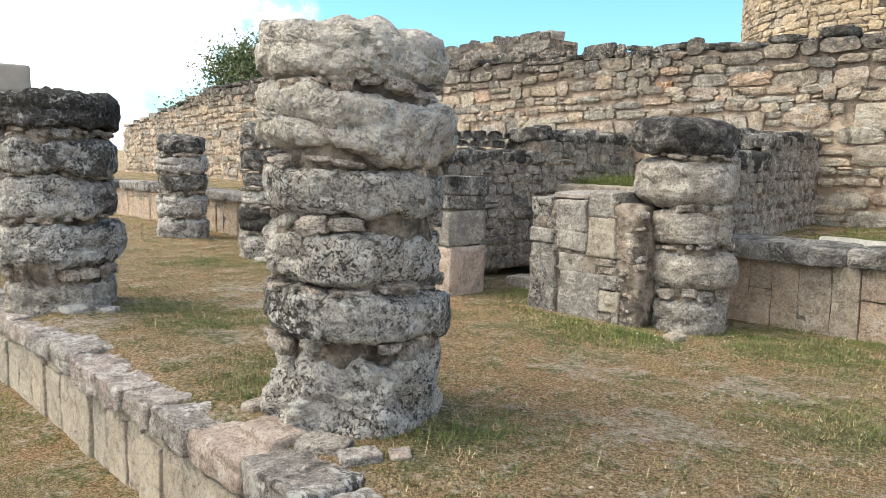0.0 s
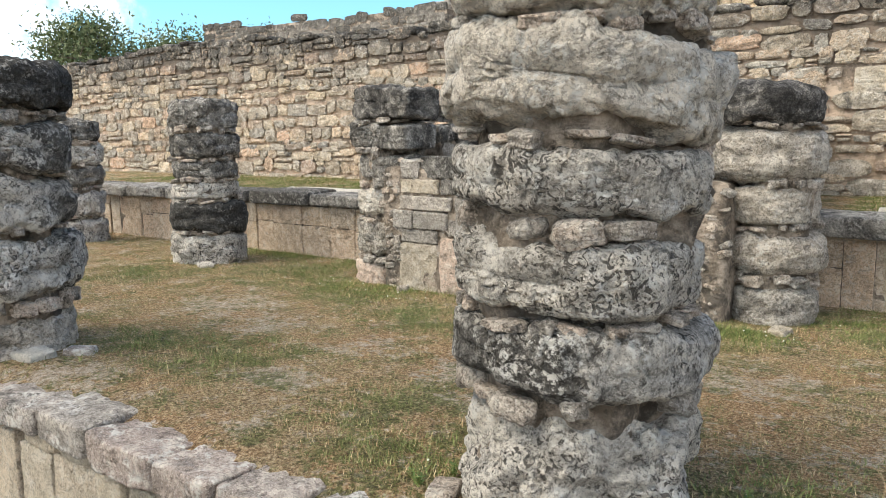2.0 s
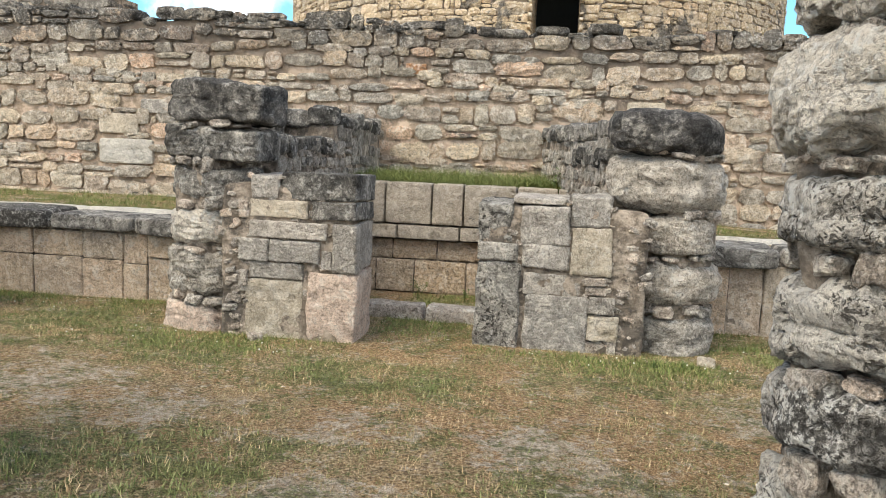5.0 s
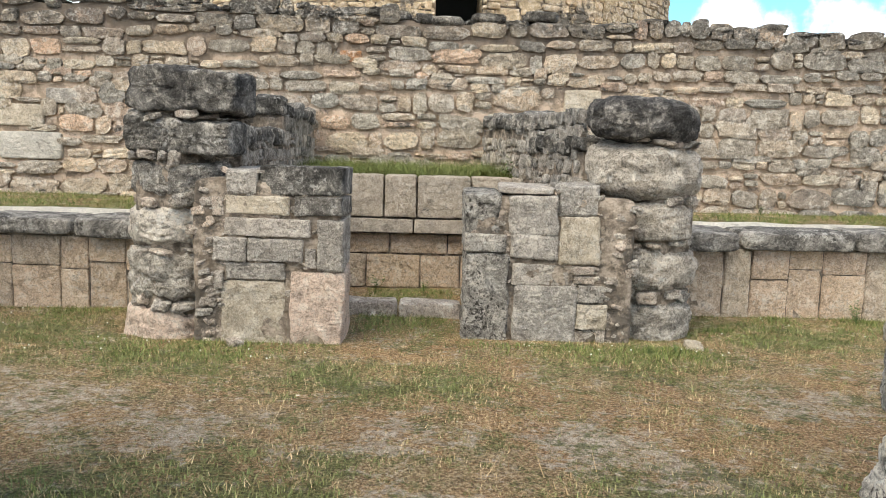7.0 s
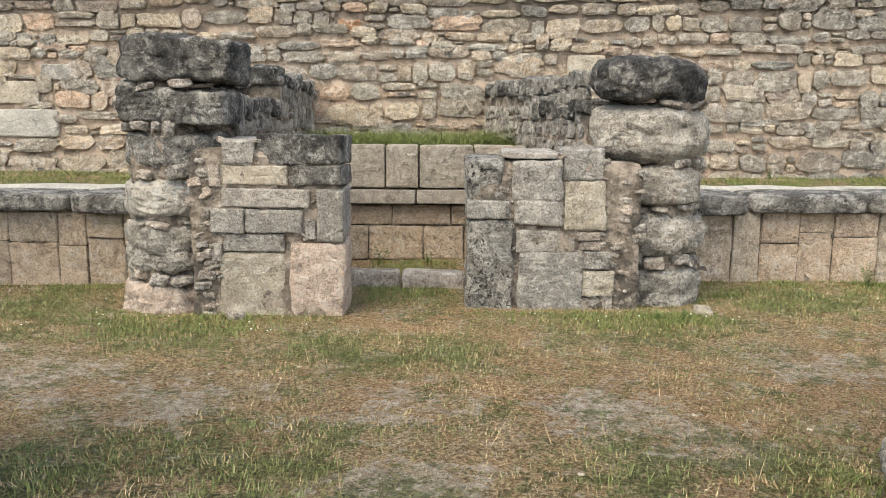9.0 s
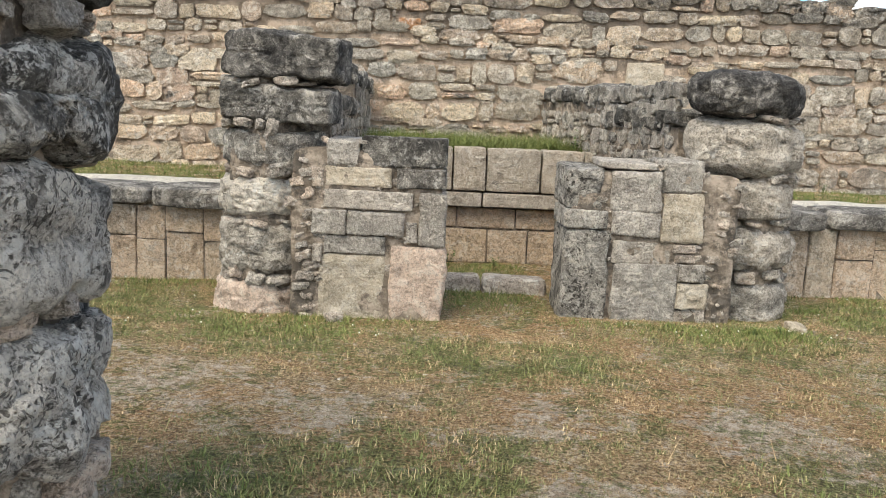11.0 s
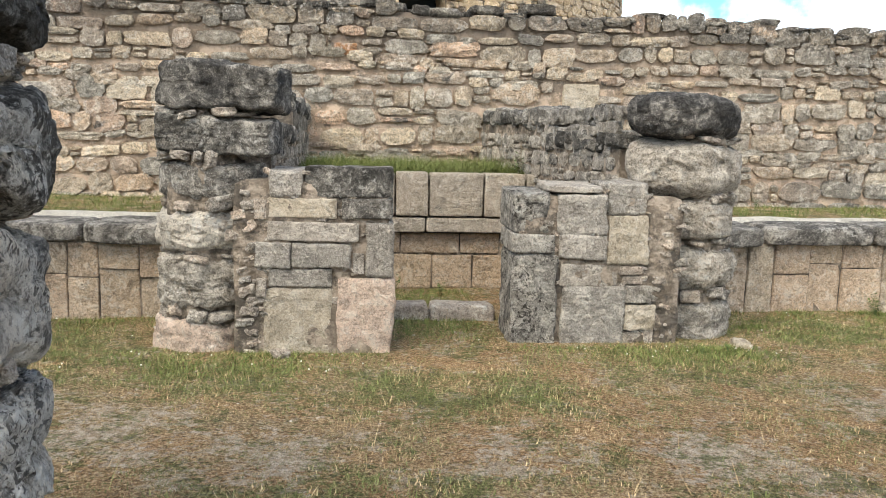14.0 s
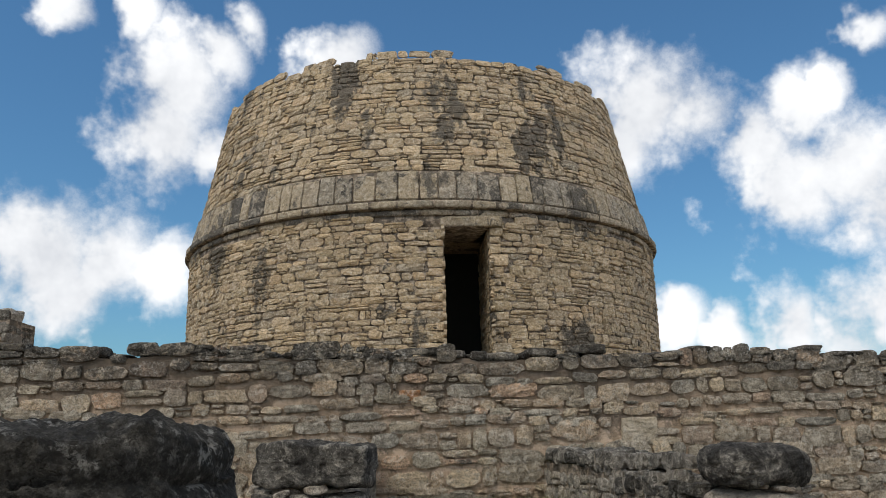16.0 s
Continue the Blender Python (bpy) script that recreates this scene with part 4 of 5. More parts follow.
column("shrine column of round boulders under a black cap", *CR, 15, [
    (-0.05, 0.235, 0.50, 0.50, 0.0, 0, 0, T, 5.0),
    (0.285, 0.555, 0.59, 0.50, -0.01, 0, 2, T, 3.6),
    (0.58, 0.80, 0.53, 0.50, -0.03, 0, -1, T, 8.0),
    (0.83, 1.16, 0.69, 0.56, -0.08, 0, 0, T, 3.4),
    (1.14, 1.41, 0.68, 0.56, -0.10, 0, 3, M_black, 3.2)], 19, court(*CR), 0, 0.24, "columns of the shrine", rough=0.065)

# ---------------------------------------------------------------- shrine piers
def pier(label, x0, x1, y, z1, blocks, edge, seed, column_x):
    """A masonry pier. blocks: (left, top, right, bottom, material). edge: the side of the doorway. Rubble fills it up to column_x."""
    rng = random.Random(seed)
    p = thing("door_pier", label, "pier", group="piers of the shrine doorway")
    xl, xr = min(x0 + 0.025, column_x), max(x1 - 0.025, column_x)
    part("core", rock("core", xr - xl, 0.36, z1 + 0.06, M_mortar, seed, 18, 22, 0.03), p, pose((xl + xr) / 2, y + 0.196, (z1 - 0.20) / 2))
    for n in range(16):
        z, s = -0.04 + (z1 - 0.04) * n / 16, rng.uniform(0.05, 0.10)
        x = (x0 if edge > 0 else x1) + (column_x - (x0 if edge > 0 else x1)) * rng.uniform(-0.1, 1.0)
        part("chink_stone", chink_mesh(rng.randrange(12)), p, pose(x, y + 0.036, z, rng.uniform(-10, 10), rng.uniform(-25, 25), rng.uniform(-15, 15)) @ Matrix.Diagonal((s, 0.08, s * rng.uniform(0.5, 0.9), 1)))
    for n, (xa, zb, xc, zd, mat) in enumerate(blocks):
        if zd < 0.0:
            zd -= 0.06
        deep = 0.40 if (edge > 0 and xc > x1 - 0.05) or (edge < 0 and xa < x0 + 0.05) else 0.20
        if zb > z1 - 0.08:
            deep = 0.42
        part("block", rock("block", xc - xa + 0.004, deep, zb - zd + 0.004, mat, seed + n * 3, 18, 24 if zb - zd > 0.08 else 8, 0.045 if zb - zd > 0.08 else 0.08), p,
             pose((xa + xc) / 2, y + deep / 2 + rng.uniform(-0.008, 0.012), (zb + zd) / 2, rng.uniform(-2, 2), rng.uniform(-1.5, 1.5), rng.uniform(-2, 2)))
        for _ in range(2):
            u, s = rng.random(), rng.uniform(0.025, 0.06)
            at = (xa + (xc - xa) * u, zd if zd > 0 else zb) if rng.random() < 0.5 else (xa if edge > 0 else xc, zd + (zb - zd) * u)
            part("chink_stone", chink_mesh(rng.randrange(12)), p, pose(at[0], y + 0.032, at[1], rng.uniform(-15, 15), rng.uniform(-30, 30), rng.uniform(-15, 15)) @ Matrix.Diagonal((s, 0.06, s * rng.uniform(0.5, 0.9), 1)))
    return p


Cm, Pk, Ck = M_cream, M_pink, M_chink
pier("doorway pier of grey and pinkish dressed blocks", -5.36, -4.664, 4.20, 0.904, [
    (-5.28, 0.885, -5.114, 0.756, B), (-5.101, 0.904, -4.664, 0.752, K), (-5.293, 0.747, -4.947, 0.649, Cm), (-4.916, 0.747, -4.664, 0.645, K),
    (-5.35, 0.737, -5.295, 0.644, Ck), (-5.287, 0.628, -4.835, 0.534, B), (-5.35, 0.524, -5.174, 0.400, B), (-5.166, 0.523, -4.874, 0.400, B),
    (-4.807, 0.635, -4.664, 0.359, B), (-5.286, 0.391, -4.973, 0.303, B), (-5.341, 0.345, -5.295, 0.253, Ck), (-5.31, 0.297, -4.969, -0.024, Cm),
    (-4.95, 0.351, -4.664, -0.056, Pk), (-4.867, 0.473, -4.812, 0.369, Ck)], 1, 600, -5.46)
pier("doorway pier of dark pitted and pale dressed blocks", -4.016, -3.203, 4.42, 0.843, [
    (-4.015, 0.786, -3.817, 0.567, M_pitted), (-4.013, 0.560, -3.784, 0.459, M_pitted), (-4.011, 0.449, -3.754, -0.054, M_pitted), (-3.771, 0.784, -3.497, 0.561, B),
    (-3.758, 0.557, -3.492, 0.424, B), (-3.494, 0.843, -3.267, 0.667, B), (-3.484, 0.663, -3.259, 0.391, Cm), (-3.746, 0.402, -3.417, 0.277, B),
    (-3.732, 0.272, -3.372, -0.043, B), (-3.817, 0.825, -3.507, 0.787, B), (-3.414, 0.390, -3.282, 0.341, Ck), (-3.400, 0.337, -3.277, 0.281, Ck),
    (-3.369, 0.278, -3.224, 0.182, Ck), (-3.372, 0.173, -3.200, 0.025, Cm), (-3.388, 0.021, -3.259, -0.047, Ck), (-3.255, 0.099, -3.208, -0.031, Ck)], -1, 700, -3.06)

# ---------------------------------------------------------------- wing walls behind the columns
def wing(name, label, inner, outer, tops, seed):
    """inner, outer: lines (x0, y0, x1, y1) of its two faces; tops: heights at the front and the back."""
    (ax, ay, bx, by), (cx, cy, dx, dy) = inner, outer
    w = thing(name, label, "wall", kind="structure")
    top = lambda s: tops[0] if s < 0.45 else tops[1]
    for s0, s1, t in ((0.0, 0.45, tops[0]), (0.45, 1.0, tops[1])):
        lerp = lambda p, q, s: p + (q - p) * s
        quad = [(lerp(ax, bx, s0), lerp(ay, by, s0)), (lerp(cx, dx, s0), lerp(cy, dy, s0)), (lerp(cx, dx, s1), lerp(cy, dy, s1)), (lerp(ax, bx, s1), lerp(ay, by, s1))]
        if ax > cx:
            quad = quad[::-1]
        part("core", slab_mesh("core", quad, 0.0, t - 0.06, M_mortar), w)
    for (px, py, qx, qy), side in ((inner, 1 if ax > cx else -1), (outer, -1 if ax > cx else 1)):
        length = math.hypot(qx - px, qy - py)
        ux, uy = (qx - px) / length, (qy - py) / length
        nx, ny = (uy, -ux) if side > 0 else (-uy, ux)
        items = courses(length, 0.02, lambda u: top(u / length) - 0.02, random.Random(seed + side), (0.07, 0.13), (0.11, 0.24), wave=0.015)
        if side > 0:
            place = lambda u, o, v, px=px, py=py, ux=ux, uy=uy, nx=nx, ny=ny: (px + ux * u + nx * o, py + uy * u + ny * o, v)
        else:
            place = lambda u, o, v, px=px, py=py, ux=ux, uy=uy, nx=nx, ny=ny, L=length: (px + ux * (L - u) + nx * o, py + uy * (L - u) + ny * o, v)
        masonry(w, items, M_wing, place, seed + 9 + side, single=lambda i: i[1] > 0.75, limit=120, proud=0.022)
    capr = random.Random(seed + 2)
    for i in range(16):
        s = (i + 0.5) / 16
        for j in (0.22, 0.75):
            x = (ax + (bx - ax) * s) * (1 - j) + (cx + (dx - cx) * s) * j
            y = (ay + (by - ay) * s) * (1 - j) + (cy + (dy - cy) * s) * j
            part("cap_stone", rock("cap_stone", 0.24, 0.19, capr.uniform(0.08, 0.14), M_dark, seed + i * 2 + int(j > 0.5), 6, 6, 0.16), w,
                 pose(x, y, top(s) - 0.03 + capr.uniform(-0.01, 0.04), capr.uniform(-6, 6), capr.uniform(-6, 6), capr.uniform(-25, 25)))
    return w


M_wing = limestone("wing wall limestone", [(0.42, 0.39, 0.34), (0.50, 0.44, 0.37), (0.38, 0.355, 0.32), (0.54, 0.47, 0.38)], amount=0.34, algae=(1.0, 1.6), pits=0.4, grit=0.5)
wing("wing_wall_left", "ruined grey rubble side wall of the shrine", (-5.33, 4.75, -5.31, 7.5), (-5.72, 4.75, -5.72, 7.5), (1.08, 1.28), 60)
wing("wing_wall_right", "ruined grey rubble side wall of the shrine", (-3.28, 4.95, -3.74, 7.5), (-2.88, 4.95, -3.30, 7.5), (1.08, 1.24), 80)

# ---------------------------------------------------------------- shrine's back wall and step
M_altar = limestone("tan dressed limestone", [(0.50, 0.43, 0.34), (0.56, 0.47, 0.37), (0.46, 0.41, 0.35)], amount=0.18, pits=0.3, grit=0.24, patina=0.2)
altar = thing("altar_wall", "dressed back wall of the shrine under a course of blocks", "wall", kind="structure")
AY = 6.22
part("core", slab_mesh("core", [(-5.34, AY + 0.1), (-3.42, AY + 0.1), (-3.42, AY + 0.5), (-5.34, AY + 0.5)], -0.2, 0.74, M_mortar), altar)
rng = random.Random(91)
for z0, z1, back, ws in ((-0.1, 0.17, 0.08, (0.28, 0.5)), (0.175, 0.335, 0.08, (0.25, 0.5)), (0.345, 0.46, 0.0, (0.4, 0.62)), (0.465, 0.80, 0.012, (0.24, 0.42))):
    x = -5.33
    while x < -3.44:
        w = min(rng.uniform(*ws), -3.42 - x)
        if w > 0.06:
            part("block", rock("block", w - 0.01, 0.24, z1 - z0 - 0.008, M_bench if z0 < 0.3 else M_altar, int(x * 51 + z0 * 77), 6, 26, 0.03), altar, pose(x + w / 2, AY + back + 0.12, (z0 + z1) / 2))
        x += w
step = thing("door_step", "low row of worn step stones in the grass", "step")
for n, (x, w) in enumerate(((-4.62, 0.42), (-4.20, 0.40))):
    part("step_stone", rock("step_stone", w, 0.20, 0.16, M_kerb, 820 + n, 6, 8, 0.08), step, pose(x, 5.10, -0.035))

# ---------------------------------------------------------------- grass, chips
def grass(name, label, count, area, zf, height, width, material, seed, keep=None):
    rng = np.random.default_rng(seed)
    x = rng.uniform(area[0], area[1], count)
    y = rng.uniform(area[2], area[3], count)
    if keep is not None:
        mask = np.array([keep(a, b, r) for a, b, r in zip(x, y, rng.random(count))])
        x, y = x[mask], y[mask]
    n = len(x)
    z = np.array([zf(a, b) for a, b in zip(x, y)])
    a = rng.uniform(0, 2 * math.pi, n)
    h = rng.uniform(height[0], height[1], n) * rng.uniform(0.5, 1.0, n)
    lean = rng.uniform(0.1, 2.2, n) * h
    b = a + rng.uniform(-1, 1, n)
    w = rng.uniform(width[0], width[1], n) / 2
    V = np.empty((n, 3, 3))
    V[:, 0] = np.c_[x - w * np.cos(a), y - w * np.sin(a), z - 0.004]
    V[:, 1] = np.c_[x + w * np.cos(a), y + w * np.sin(a), z - 0.004]
    V[:, 2] = np.c_[x - lean * np.sin(b), y + lean * np.cos(b), z + h]
    me = mesh_of(name, V.reshape(-1, 3), np.arange(3 * n).reshape(-1, 3), material, smooth=False)
    return thing(name, label, "grass", kind="stuff", me=me)


def patchy(lo, scale=1.2, off=0.0):
    def keep(x, y, r):
        return noise.noise(Vector((x * scale + off, y * scale, 3.3))) * 0.5 + 0.5 + 0.25 * noise.noise(Vector((x * 14 + off, y * 14, 1.1))) + (r - 0.5) * 0.25 > lo
    return keep


def clumps(name, label, count, each, area, zf, height, width, material, seed):
    """Grass in tufts: thick where the court is green, thin where it is bare."""
    rng, C = np.random.default_rng(seed), []
    for x, y, r in zip(rng.uniform(area[0], area[1], count), rng.uniform(area[2], area[3], count), rng.random(count)):
        lush = max(-0.4, min(1.0, patch_at(GREENS, x, y) * 1.3))
        bald = max(0.0, patch_at(PALES, x, y))
        grow = 0.42 + 0.55 * noise.noise(Vector((x * 3.1, y * 3.1, 6.0))) + 0.28 * lush - 0.65 * bald
        if r < grow:
            C.append((x, y, zf(x, y), 0.75 + 0.45 * max(0.0, lush) + 0.3 * noise.noise(Vector((x * 7, y * 7, 2)))))
    C = np.repeat(np.array(C), each, 0)
    n = len(C)
    a, d = rng.uniform(0, 2 * math.pi, n), np.abs(rng.normal(0, 0.026, n))
    x, y = C[:, 0] + d * np.cos(a), C[:, 1] + d * np.sin(a)
    h = rng.uniform(height[0], height[1], n) * C[:, 3]
    lean, w, b = rng.uniform(0.3, 2.0, n) * h, rng.uniform(width[0], width[1], n) / 2, a + rng.uniform(-0.8, 0.8, n)
    V = np.empty((n, 3, 3))
    V[:, 0] = np.c_[x - w * np.sin(b), y + w * np.cos(b), C[:, 2] - 0.006]
    V[:, 1] = np.c_[x + w * np.sin(b), y - w * np.cos(b), C[:, 2] - 0.006]
    V[:, 2] = np.c_[x + lean * np.cos(b), y + lean * np.sin(b), C[:, 2] + h]
    return thing(name, label, "grass", kind="stuff", me=mesh_of(name, V.reshape(-1, 3), np.arange(3 * n).reshape(-1, 3), material, smooth=False))


grass("dry_grass", "short mown straw-coloured grass of the court", 230000, (-9.0, 0.4, 1.40, 5.2), court, (0.004, 0.014), (0.0022, 0.0045), M_grass, 1, patchy(0.44, 3.2))
clumps("grass_tufts", "low straw-coloured and green tufts of the court", 38000, 11, (-9.5, 0.2, 1.56, 5.1), court, (0.005, 0.022), (0.0024, 0.005), M_grass, 21)
grass("dry_grass", "thin grass of the far court", 26000, (-20, -9.5, 1.5, 5.1), court, (0.015, 0.05), (0.005, 0.009), M_grass, 2)
grass("straw_tufts", "tall thin dry straws standing in the court", 5000, (-9.0, 0.4, 1.55, 5.0), court, (0.05, 0.13), (0.0018, 0.003), M_grass, 3, patchy(0.55, 1.9, 5))
clumps("lower_grass", "green and dry grass on the lower ground by the kerb", 15000, 11, (-8.0, -0.5, -0.2, KERB_OUT), lower, (0.008, 0.030), (0.003, 0.005), M_green, 4)
grass("terrace_grass", "grass along the foot of the long wall", 30000, (-12, -5.75, BENCH_L + 0.5, WALL_Y - 0.04), terrace, (0.015, 0.05), (0.004, 0.007), M_green, 5, patchy(0.44, 3))
grass("terrace_grass", "grass along the foot of the long wall", 22000, (-2.85, 1.5, BENCH_R + 0.5, WALL_Y - 0.04), terrace, (0.015, 0.05), (0.004, 0.007), M_green, 6, patchy(0.46, 3))
grass("alcove_grass", "lush grass on top of the shrine's back wall", 26000, (-5.28, -3.5, 6.40, 7.45), lambda x, y: 0.75, (0.02, 0.20), (0.004, 0.008), M_green, 7, patchy(0.40, 3.4, 2))


def foot_grass(name, label, spots, count, seed):
    """Greener tufts round the feet of things. spots: (x0, x1, y0, y1)."""
    def keep(x, y, r):
        for a, b, c, d in spots:
            if a <= x <= b and c - 0.3 <= y <= d:
                near = ((y - c + 0.3) / (d - c + 0.3)) ** 1.6
                ends = min(1.0, 4 * (x - a) / (b - a) + 0.25, 4 * (b - x) / (b - a) + 0.25)
                return r < near * ends * (0.55 + 0.9 * noise.noise(Vector((x * 2.6, y * 2.6, 8))) + 0.35 * noise.noise(Vector((x * 9, y * 9, 5))))
        return False
    xs = [s[0] for s in spots] + [s[1] for s in spots]
    ys = [s[2] for s in spots] + [s[3] for s in spots]
    return grass(name, label, count, (min(xs), max(xs), min(ys) - 0.3, max(ys)), court, (0.010, 0.042), (0.003, 0.007), M_green, seed, keep)


foot_grass("green_tufts", "green grass and weeds at the shrine's foot", [(-6.1, -4.66, 3.86, 4.19), (-4.05, -2.5, 3.98, 4.31), (-4.66, -4.03, 4.45, 5.0), (-4.7, -4.0, 5.25, 6.2), (-2.7, -2.0, 4.4, 4.9)], 170000, 8)
foot_grass("green_tufts", "green grass along the foot of the bench", [(-9, -5.9, 4.72, 5.05), (-2.6, 1, 4.95, 5.34)], 170000, 9)
foot_grass("green_tufts", "green weeds round the column beside the kerb", [(-3.25, -2.85, 1.52, 2.2), (-2.4, -2.0, 1.6, 2.3), (-2.9, -2.2, 2.15, 2.4)], 9000, 10)
foot_grass("green_tufts", "green weeds round the weathered column", [(-5.4, -5.1, 1.55, 2.2), (-6.3, -5.2, 2.05, 2.3)], 7000, 13)

def weed(x, y, z, h, seed, label="leafy green weed growing between stones"):
    """A small leafy plant: stems with pointed leaves."""
    rng = random.Random(seed)
    w = thing("weed", label, "plant", pose(x, y, z), group="weeds of the ruin")
    SV, SF, LV, LF = [], [], [], []
    for _ in range(9):
        a, tilt = rng.uniform(0, 6.28), rng.uniform(0.05, 0.7)
        d = Vector((math.cos(a) * tilt, math.sin(a) * tilt, 1)).normalized()
        n = d.orthogonal().normalized() * 0.0022
        tip = d * h * rng.uniform(0.6, 1.0)
        k0 = len(SV)
        SV += [n, -n, d.cross(n), tip]
        SF += [(k0, k0 + 2, k0 + 3), (k0 + 2, k0 + 1, k0 + 3), (k0 + 1, k0, k0 + 3)]
        for j in range(7):
            p = tip * rng.uniform(0.25, 1.0)
            b = rng.uniform(0, 6.28)
            o = Vector((math.cos(b), math.sin(b), rng.uniform(-0.2, 0.6))).normalized() * h * rng.uniform(0.12, 0.24)
            sd = o.cross(Vector((0, 0, 1))).normalized() * o.length * 0.22
            k0 = len(LV)
            LV += [p, p + o * 0.5 + sd, p + o, p + o * 0.5 - sd]
            LF.append((k0, k0 + 1, k0 + 2, k0 + 3))
    part("stems", mesh_of("stems", SV, SF, M_weed, False), w)
    part("leaves", mesh_of("leaves", LV, LF, M_weed, False), w)
    return w


k = Nodes("weed leaves")
M_weed = k.finish(k.ramp(k.chance(), [(0, (0.05, 0.09, 0.02)), (0.6, (0.10, 0.15, 0.04)), (1, (0.18, 0.22, 0.07))]), 0.6)
weed(-3.62, 6.52, 0.77, 0.20, 1, "bushy green weed beside the shrine's back wall")
weed(-3.78, 6.60, 0.77, 0.14, 2)
weed(-4.55, 7.35, 0.77, 0.13, 3)
weed(-4.95, 7.30, 0.77, 0.12, 4)
weed(-4.61, 5.95, -0.085, 0.16, 5)
weed(-4.25, 5.98, -0.085, 0.12, 6)
weed(-3.02, 4.18, -0.045, 0.08, 7, "small green weed at the shrine column's foot")
weed(-2.86, 4.22, -0.045, 0.07, 8, "small green weed at the shrine column's foot")
weed(-1.35, 5.22, -0.07, 0.18, 9, "dry green weed at the bench's foot")
weed(-0.75, 5.22, -0.07, 0.14, 10, "dry green weed at the bench's foot")
weed(-3.05, 1.60, 0.02, 0.08, 11, "low green weed beside the column's foot")
weed(-3.00, 1.72, 0.02, 0.07, 12, "low green weed beside the column's foot")
weed(-2.22, 2.05, 0.02, 0.06, 13, "low green weed beside the column's foot")
weed(-2.0, 5.9, 0.48, 0.10, 14)
weed(-1.2, 7.3, 0.48, 0.12, 15)

clover = []
crng = random.Random(51)
for x0, x1, y0, y1, n in ((-6.2, -4.7, 3.7, 4.15, 16), (-4.0, -2.5, 3.95, 4.25, 12), (-9.0, -5.9, 4.3, 4.95, 24), (-2.5, 0.5, 4.6, 5.25, 20), (-3.2, -2.0, 1.6, 2.5, 5)):
    for _ in range(n):
        x, y = crng.uniform(x0, x1), crng.uniform(y0, y1)
        clover.append((x, y, court(x, y) + crng.uniform(0.015, 0.04), 0.007, 0.007, 0.006, 0.0))
k = Nodes("clover white")
M_clover = k.finish(k.ramp(k.chance(), [(0, (0.50, 0.50, 0.36)), (1, (0.70, 0.70, 0.62))]), 0.8)
thing("clover_flowers", "tiny whitish flower heads scattered in the grass", "flowers", kind="stuff", me=heap("clover_flowers", clover, M_clover))

# loose stones lying about the columns' feet and the kerb
for n, (x, y, w, d, h, mat, label) in enumerate((
        (-2.62, 1.48, 0.26, 0.17, 0.07, M_pink, "flat pinkish stone set in the kerb's edge"), (-2.38, 1.55, 0.20, 0.13, 0.05, M_chink, "flat broken stone beside the column's foot"),
        (-2.20, 1.58, 0.15, 0.10, 0.05, M_kerb, "small grey stone lying in the turf"), (-2.95, 1.60, 0.14, 0.09, 0.04, M_chink, "flat broken stone beside the column's foot"),
        (-2.15, 1.72, 0.10, 0.08, 0.03, M_pink, "small reddish stone lying in the turf"), (-5.42, 1.62, 0.22, 0.15, 0.06, M_white, "pale flat stone at the weathered column's foot"),
        (-5.30, 1.80, 0.14, 0.10, 0.05, M_kerb, "small grey stone lying in the turf"), (-2.72, 4.36, 0.14, 0.10, 0.06, M_cream, "pale stone at the shrine column's foot"),
        (-5.22, 4.14, 0.10, 0.08, 0.05, M_chink, "small stone at the pier's foot"), (-7.25, 3.98, 0.20, 0.12, 0.05, M_pale, "pale flat stone beside a dark column"))):
    thing("loose_stone", label, "stone", pose(x, y, court(x, y) + h * 0.12, 0, 0, n * 37), me=rock("loose_stone", w, d, h, mat, 1200 + n, 10, 7, 0.14), group="loose stones")

rng = random.Random(33)
chips = []
for _ in range(150):
    x, y = rng.uniform(-8.5, 0.4), rng.uniform(1.6, 4.9)
    if noise.noise(Vector((x * 1.1, y * 1.1, 9))) + rng.uniform(-0.3, 0.3) > 0.12:
        s = rng.uniform(0.004, 0.014)
        chips.append((x, y, court(x, y), s * 1.5, s, s * 0.5, rng.uniform(0, 3)))
thing("limestone_chips", "small pale limestone chips lying in the turf", "stones", kind="stuff", me=heap("limestone_chips", chips, M_chip))

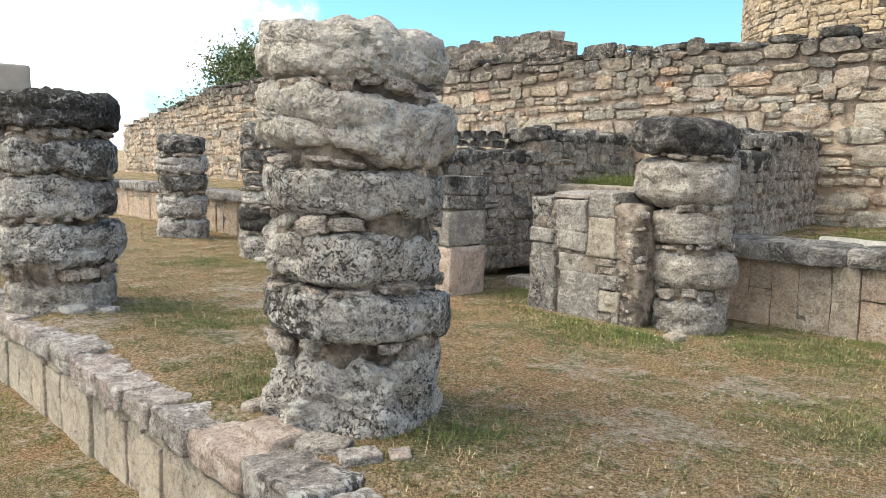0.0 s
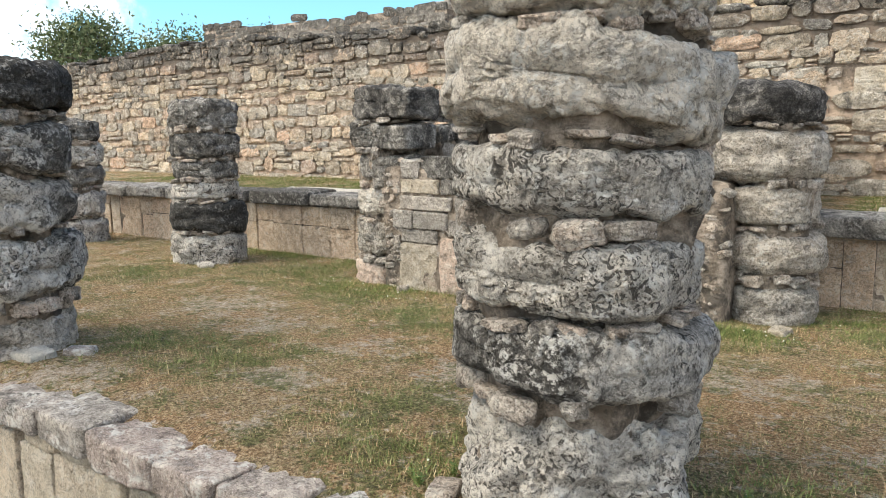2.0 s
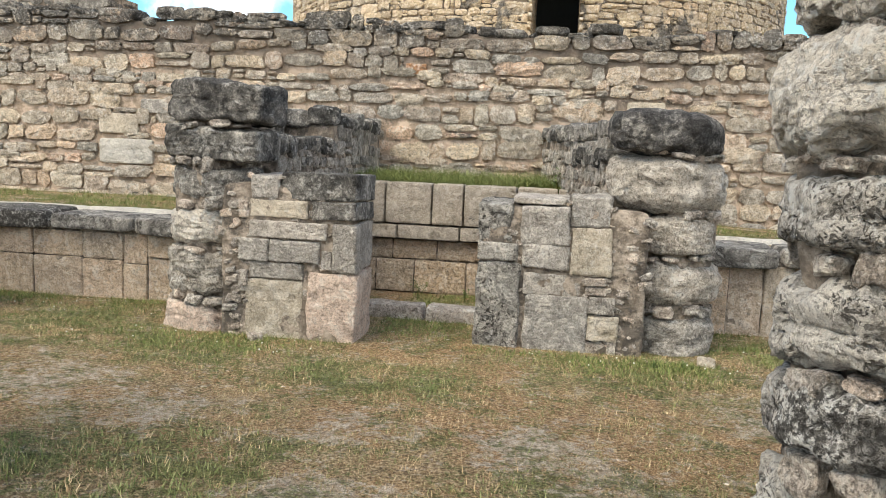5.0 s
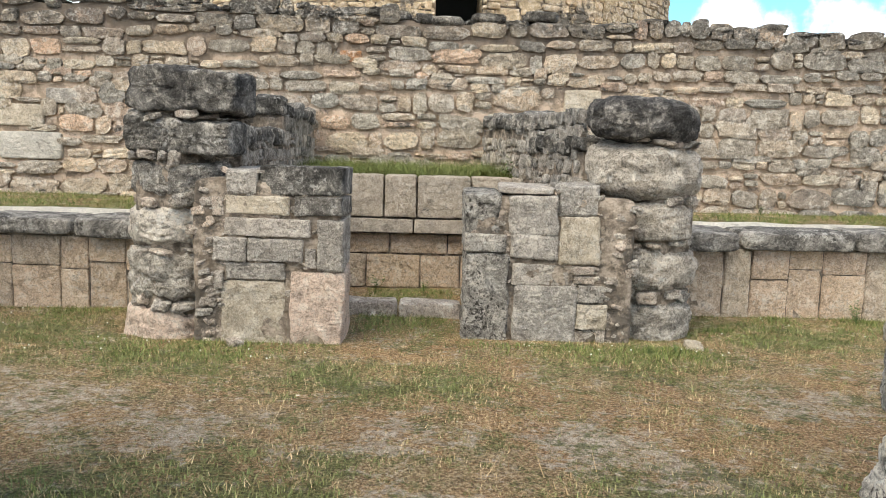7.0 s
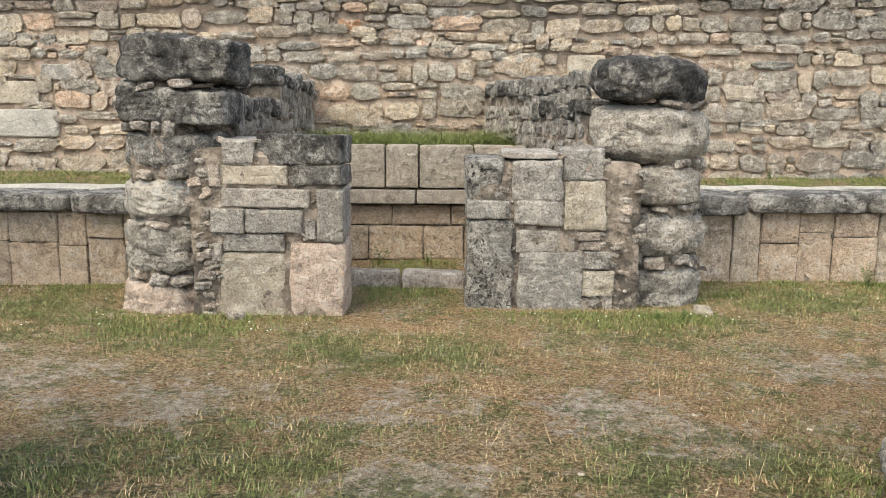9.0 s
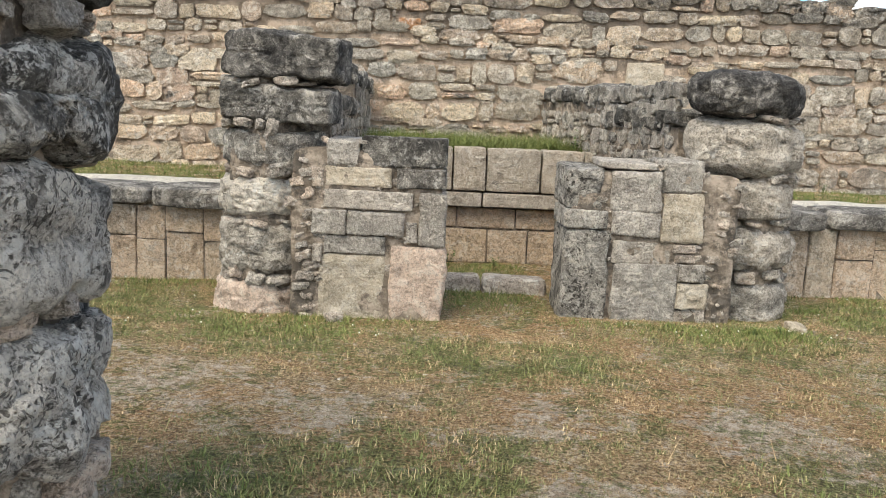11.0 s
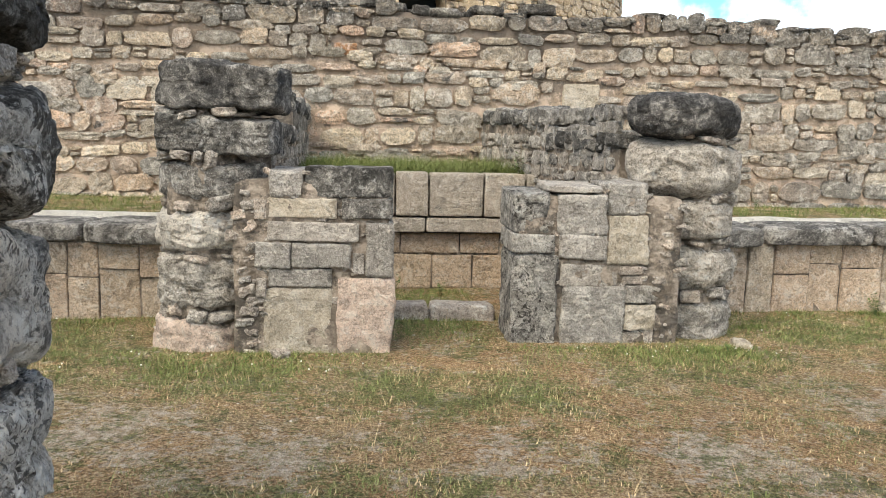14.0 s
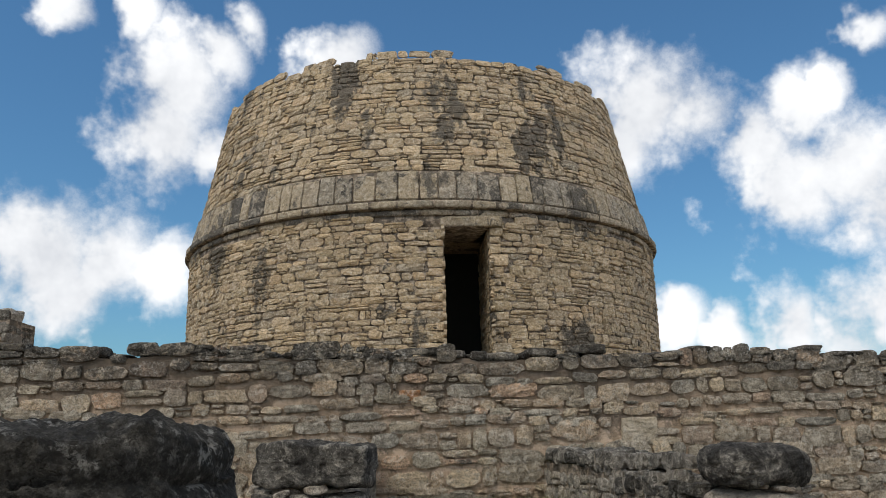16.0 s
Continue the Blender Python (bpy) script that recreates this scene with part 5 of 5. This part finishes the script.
# ---------------------------------------------------------------- trees and far ruin
def tree(x, y, h, spread, seed):
    rng = random.Random(seed)
    t = thing("tree", "leafy green tree standing behind the ruins", "tree", pose(x, y, LOW - 0.05), group="trees behind the wall")
    V, F, tips = [], [], []

    def limb(p, q, r0, r1, sides=7):
        d = (q - p).normalized()
        a = d.orthogonal().normalized()
        b = d.cross(a)
        k0 = len(V)
        for c, r in ((p, r0), (q, r1)):
            V.extend(c + (a * math.cos(6.283 * i / sides) + b * math.sin(6.283 * i / sides)) * r for i in range(sides))
        F.extend((k0 + i, k0 + (i + 1) % sides, k0 + sides + (i + 1) % sides, k0 + sides + i) for i in range(sides))

    def grow(p, d, length, r, depth):
        q = p + d * length
        limb(p, q, r, r * 0.7)
        if depth == 0:
            tips.append(q)
            return
        for _ in range(rng.randint(2, 4)):
            nd = (d + Vector((rng.uniform(-1, 1) * spread, rng.uniform(-1, 1) * spread, rng.uniform(-0.25, 0.5)))).normalized()
            grow(q, nd, length * rng.uniform(0.6, 0.82), r * 0.6, depth - 1)
        tips.append(q)

    grow(Vector((0, 0, 0)), Vector((0.05, 0, 1)).normalized(), h * 0.33, h * 0.03, 4)
    part("trunk", mesh_of("trunk", V, F, M_bark), t)
    nr = np.random.default_rng(seed)
    LV = []
    for tip in tips:
        m = 120
        c = np.array(tip) + nr.normal(0, h * 0.07, (m, 3))
        a = nr.normal(0, 1, (m, 3))
        a /= np.linalg.norm(a, axis=1)[:, None]
        b = np.cross(a, nr.normal(0, 1, (m, 3)))
        b /= np.linalg.norm(b, axis=1)[:, None]
        s = nr.uniform(0.04, 0.10, (m, 1))
        LV.append(np.stack((c - a * s, c + b * s * 0.45, c + a * s, c - b * s * 0.45), 1))
    LV = np.concatenate(LV).reshape(-1, 3)
    part("crown", mesh_of("crown", LV, np.arange(len(LV)).reshape(-1, 4), M_leaf, False), t)
    return t


tree(-27.8, 16.4, 5.6, 0.9, 4)
tree(-29.6, 13.6, 3.9, 0.9, 7)
tree(-30.2, 19.4, 5.6, 0.9, 9)
tree(-30.0, 22.5, 5.4, 0.9, 12)

ruin = thing("far_ruin", "distant stepped grey ruin beyond the columns", "ruin")
for n, (x, y, w, d, z0, z1) in enumerate(((-36, 9.0, 4.0, 4.6, LOW - 0.1, 3.1), (-36.4, 7.6, 3.0, 3.4, 3.1, 4.25), (-36.6, 6.6, 2.6, 3.4, 4.25, 5.5))):
    part("tier", rock("tier", w, d, z1 - z0, M_far, 950 + n, 10, 14, 0.015), ruin, pose(x, y, (z0 + z1) / 2))
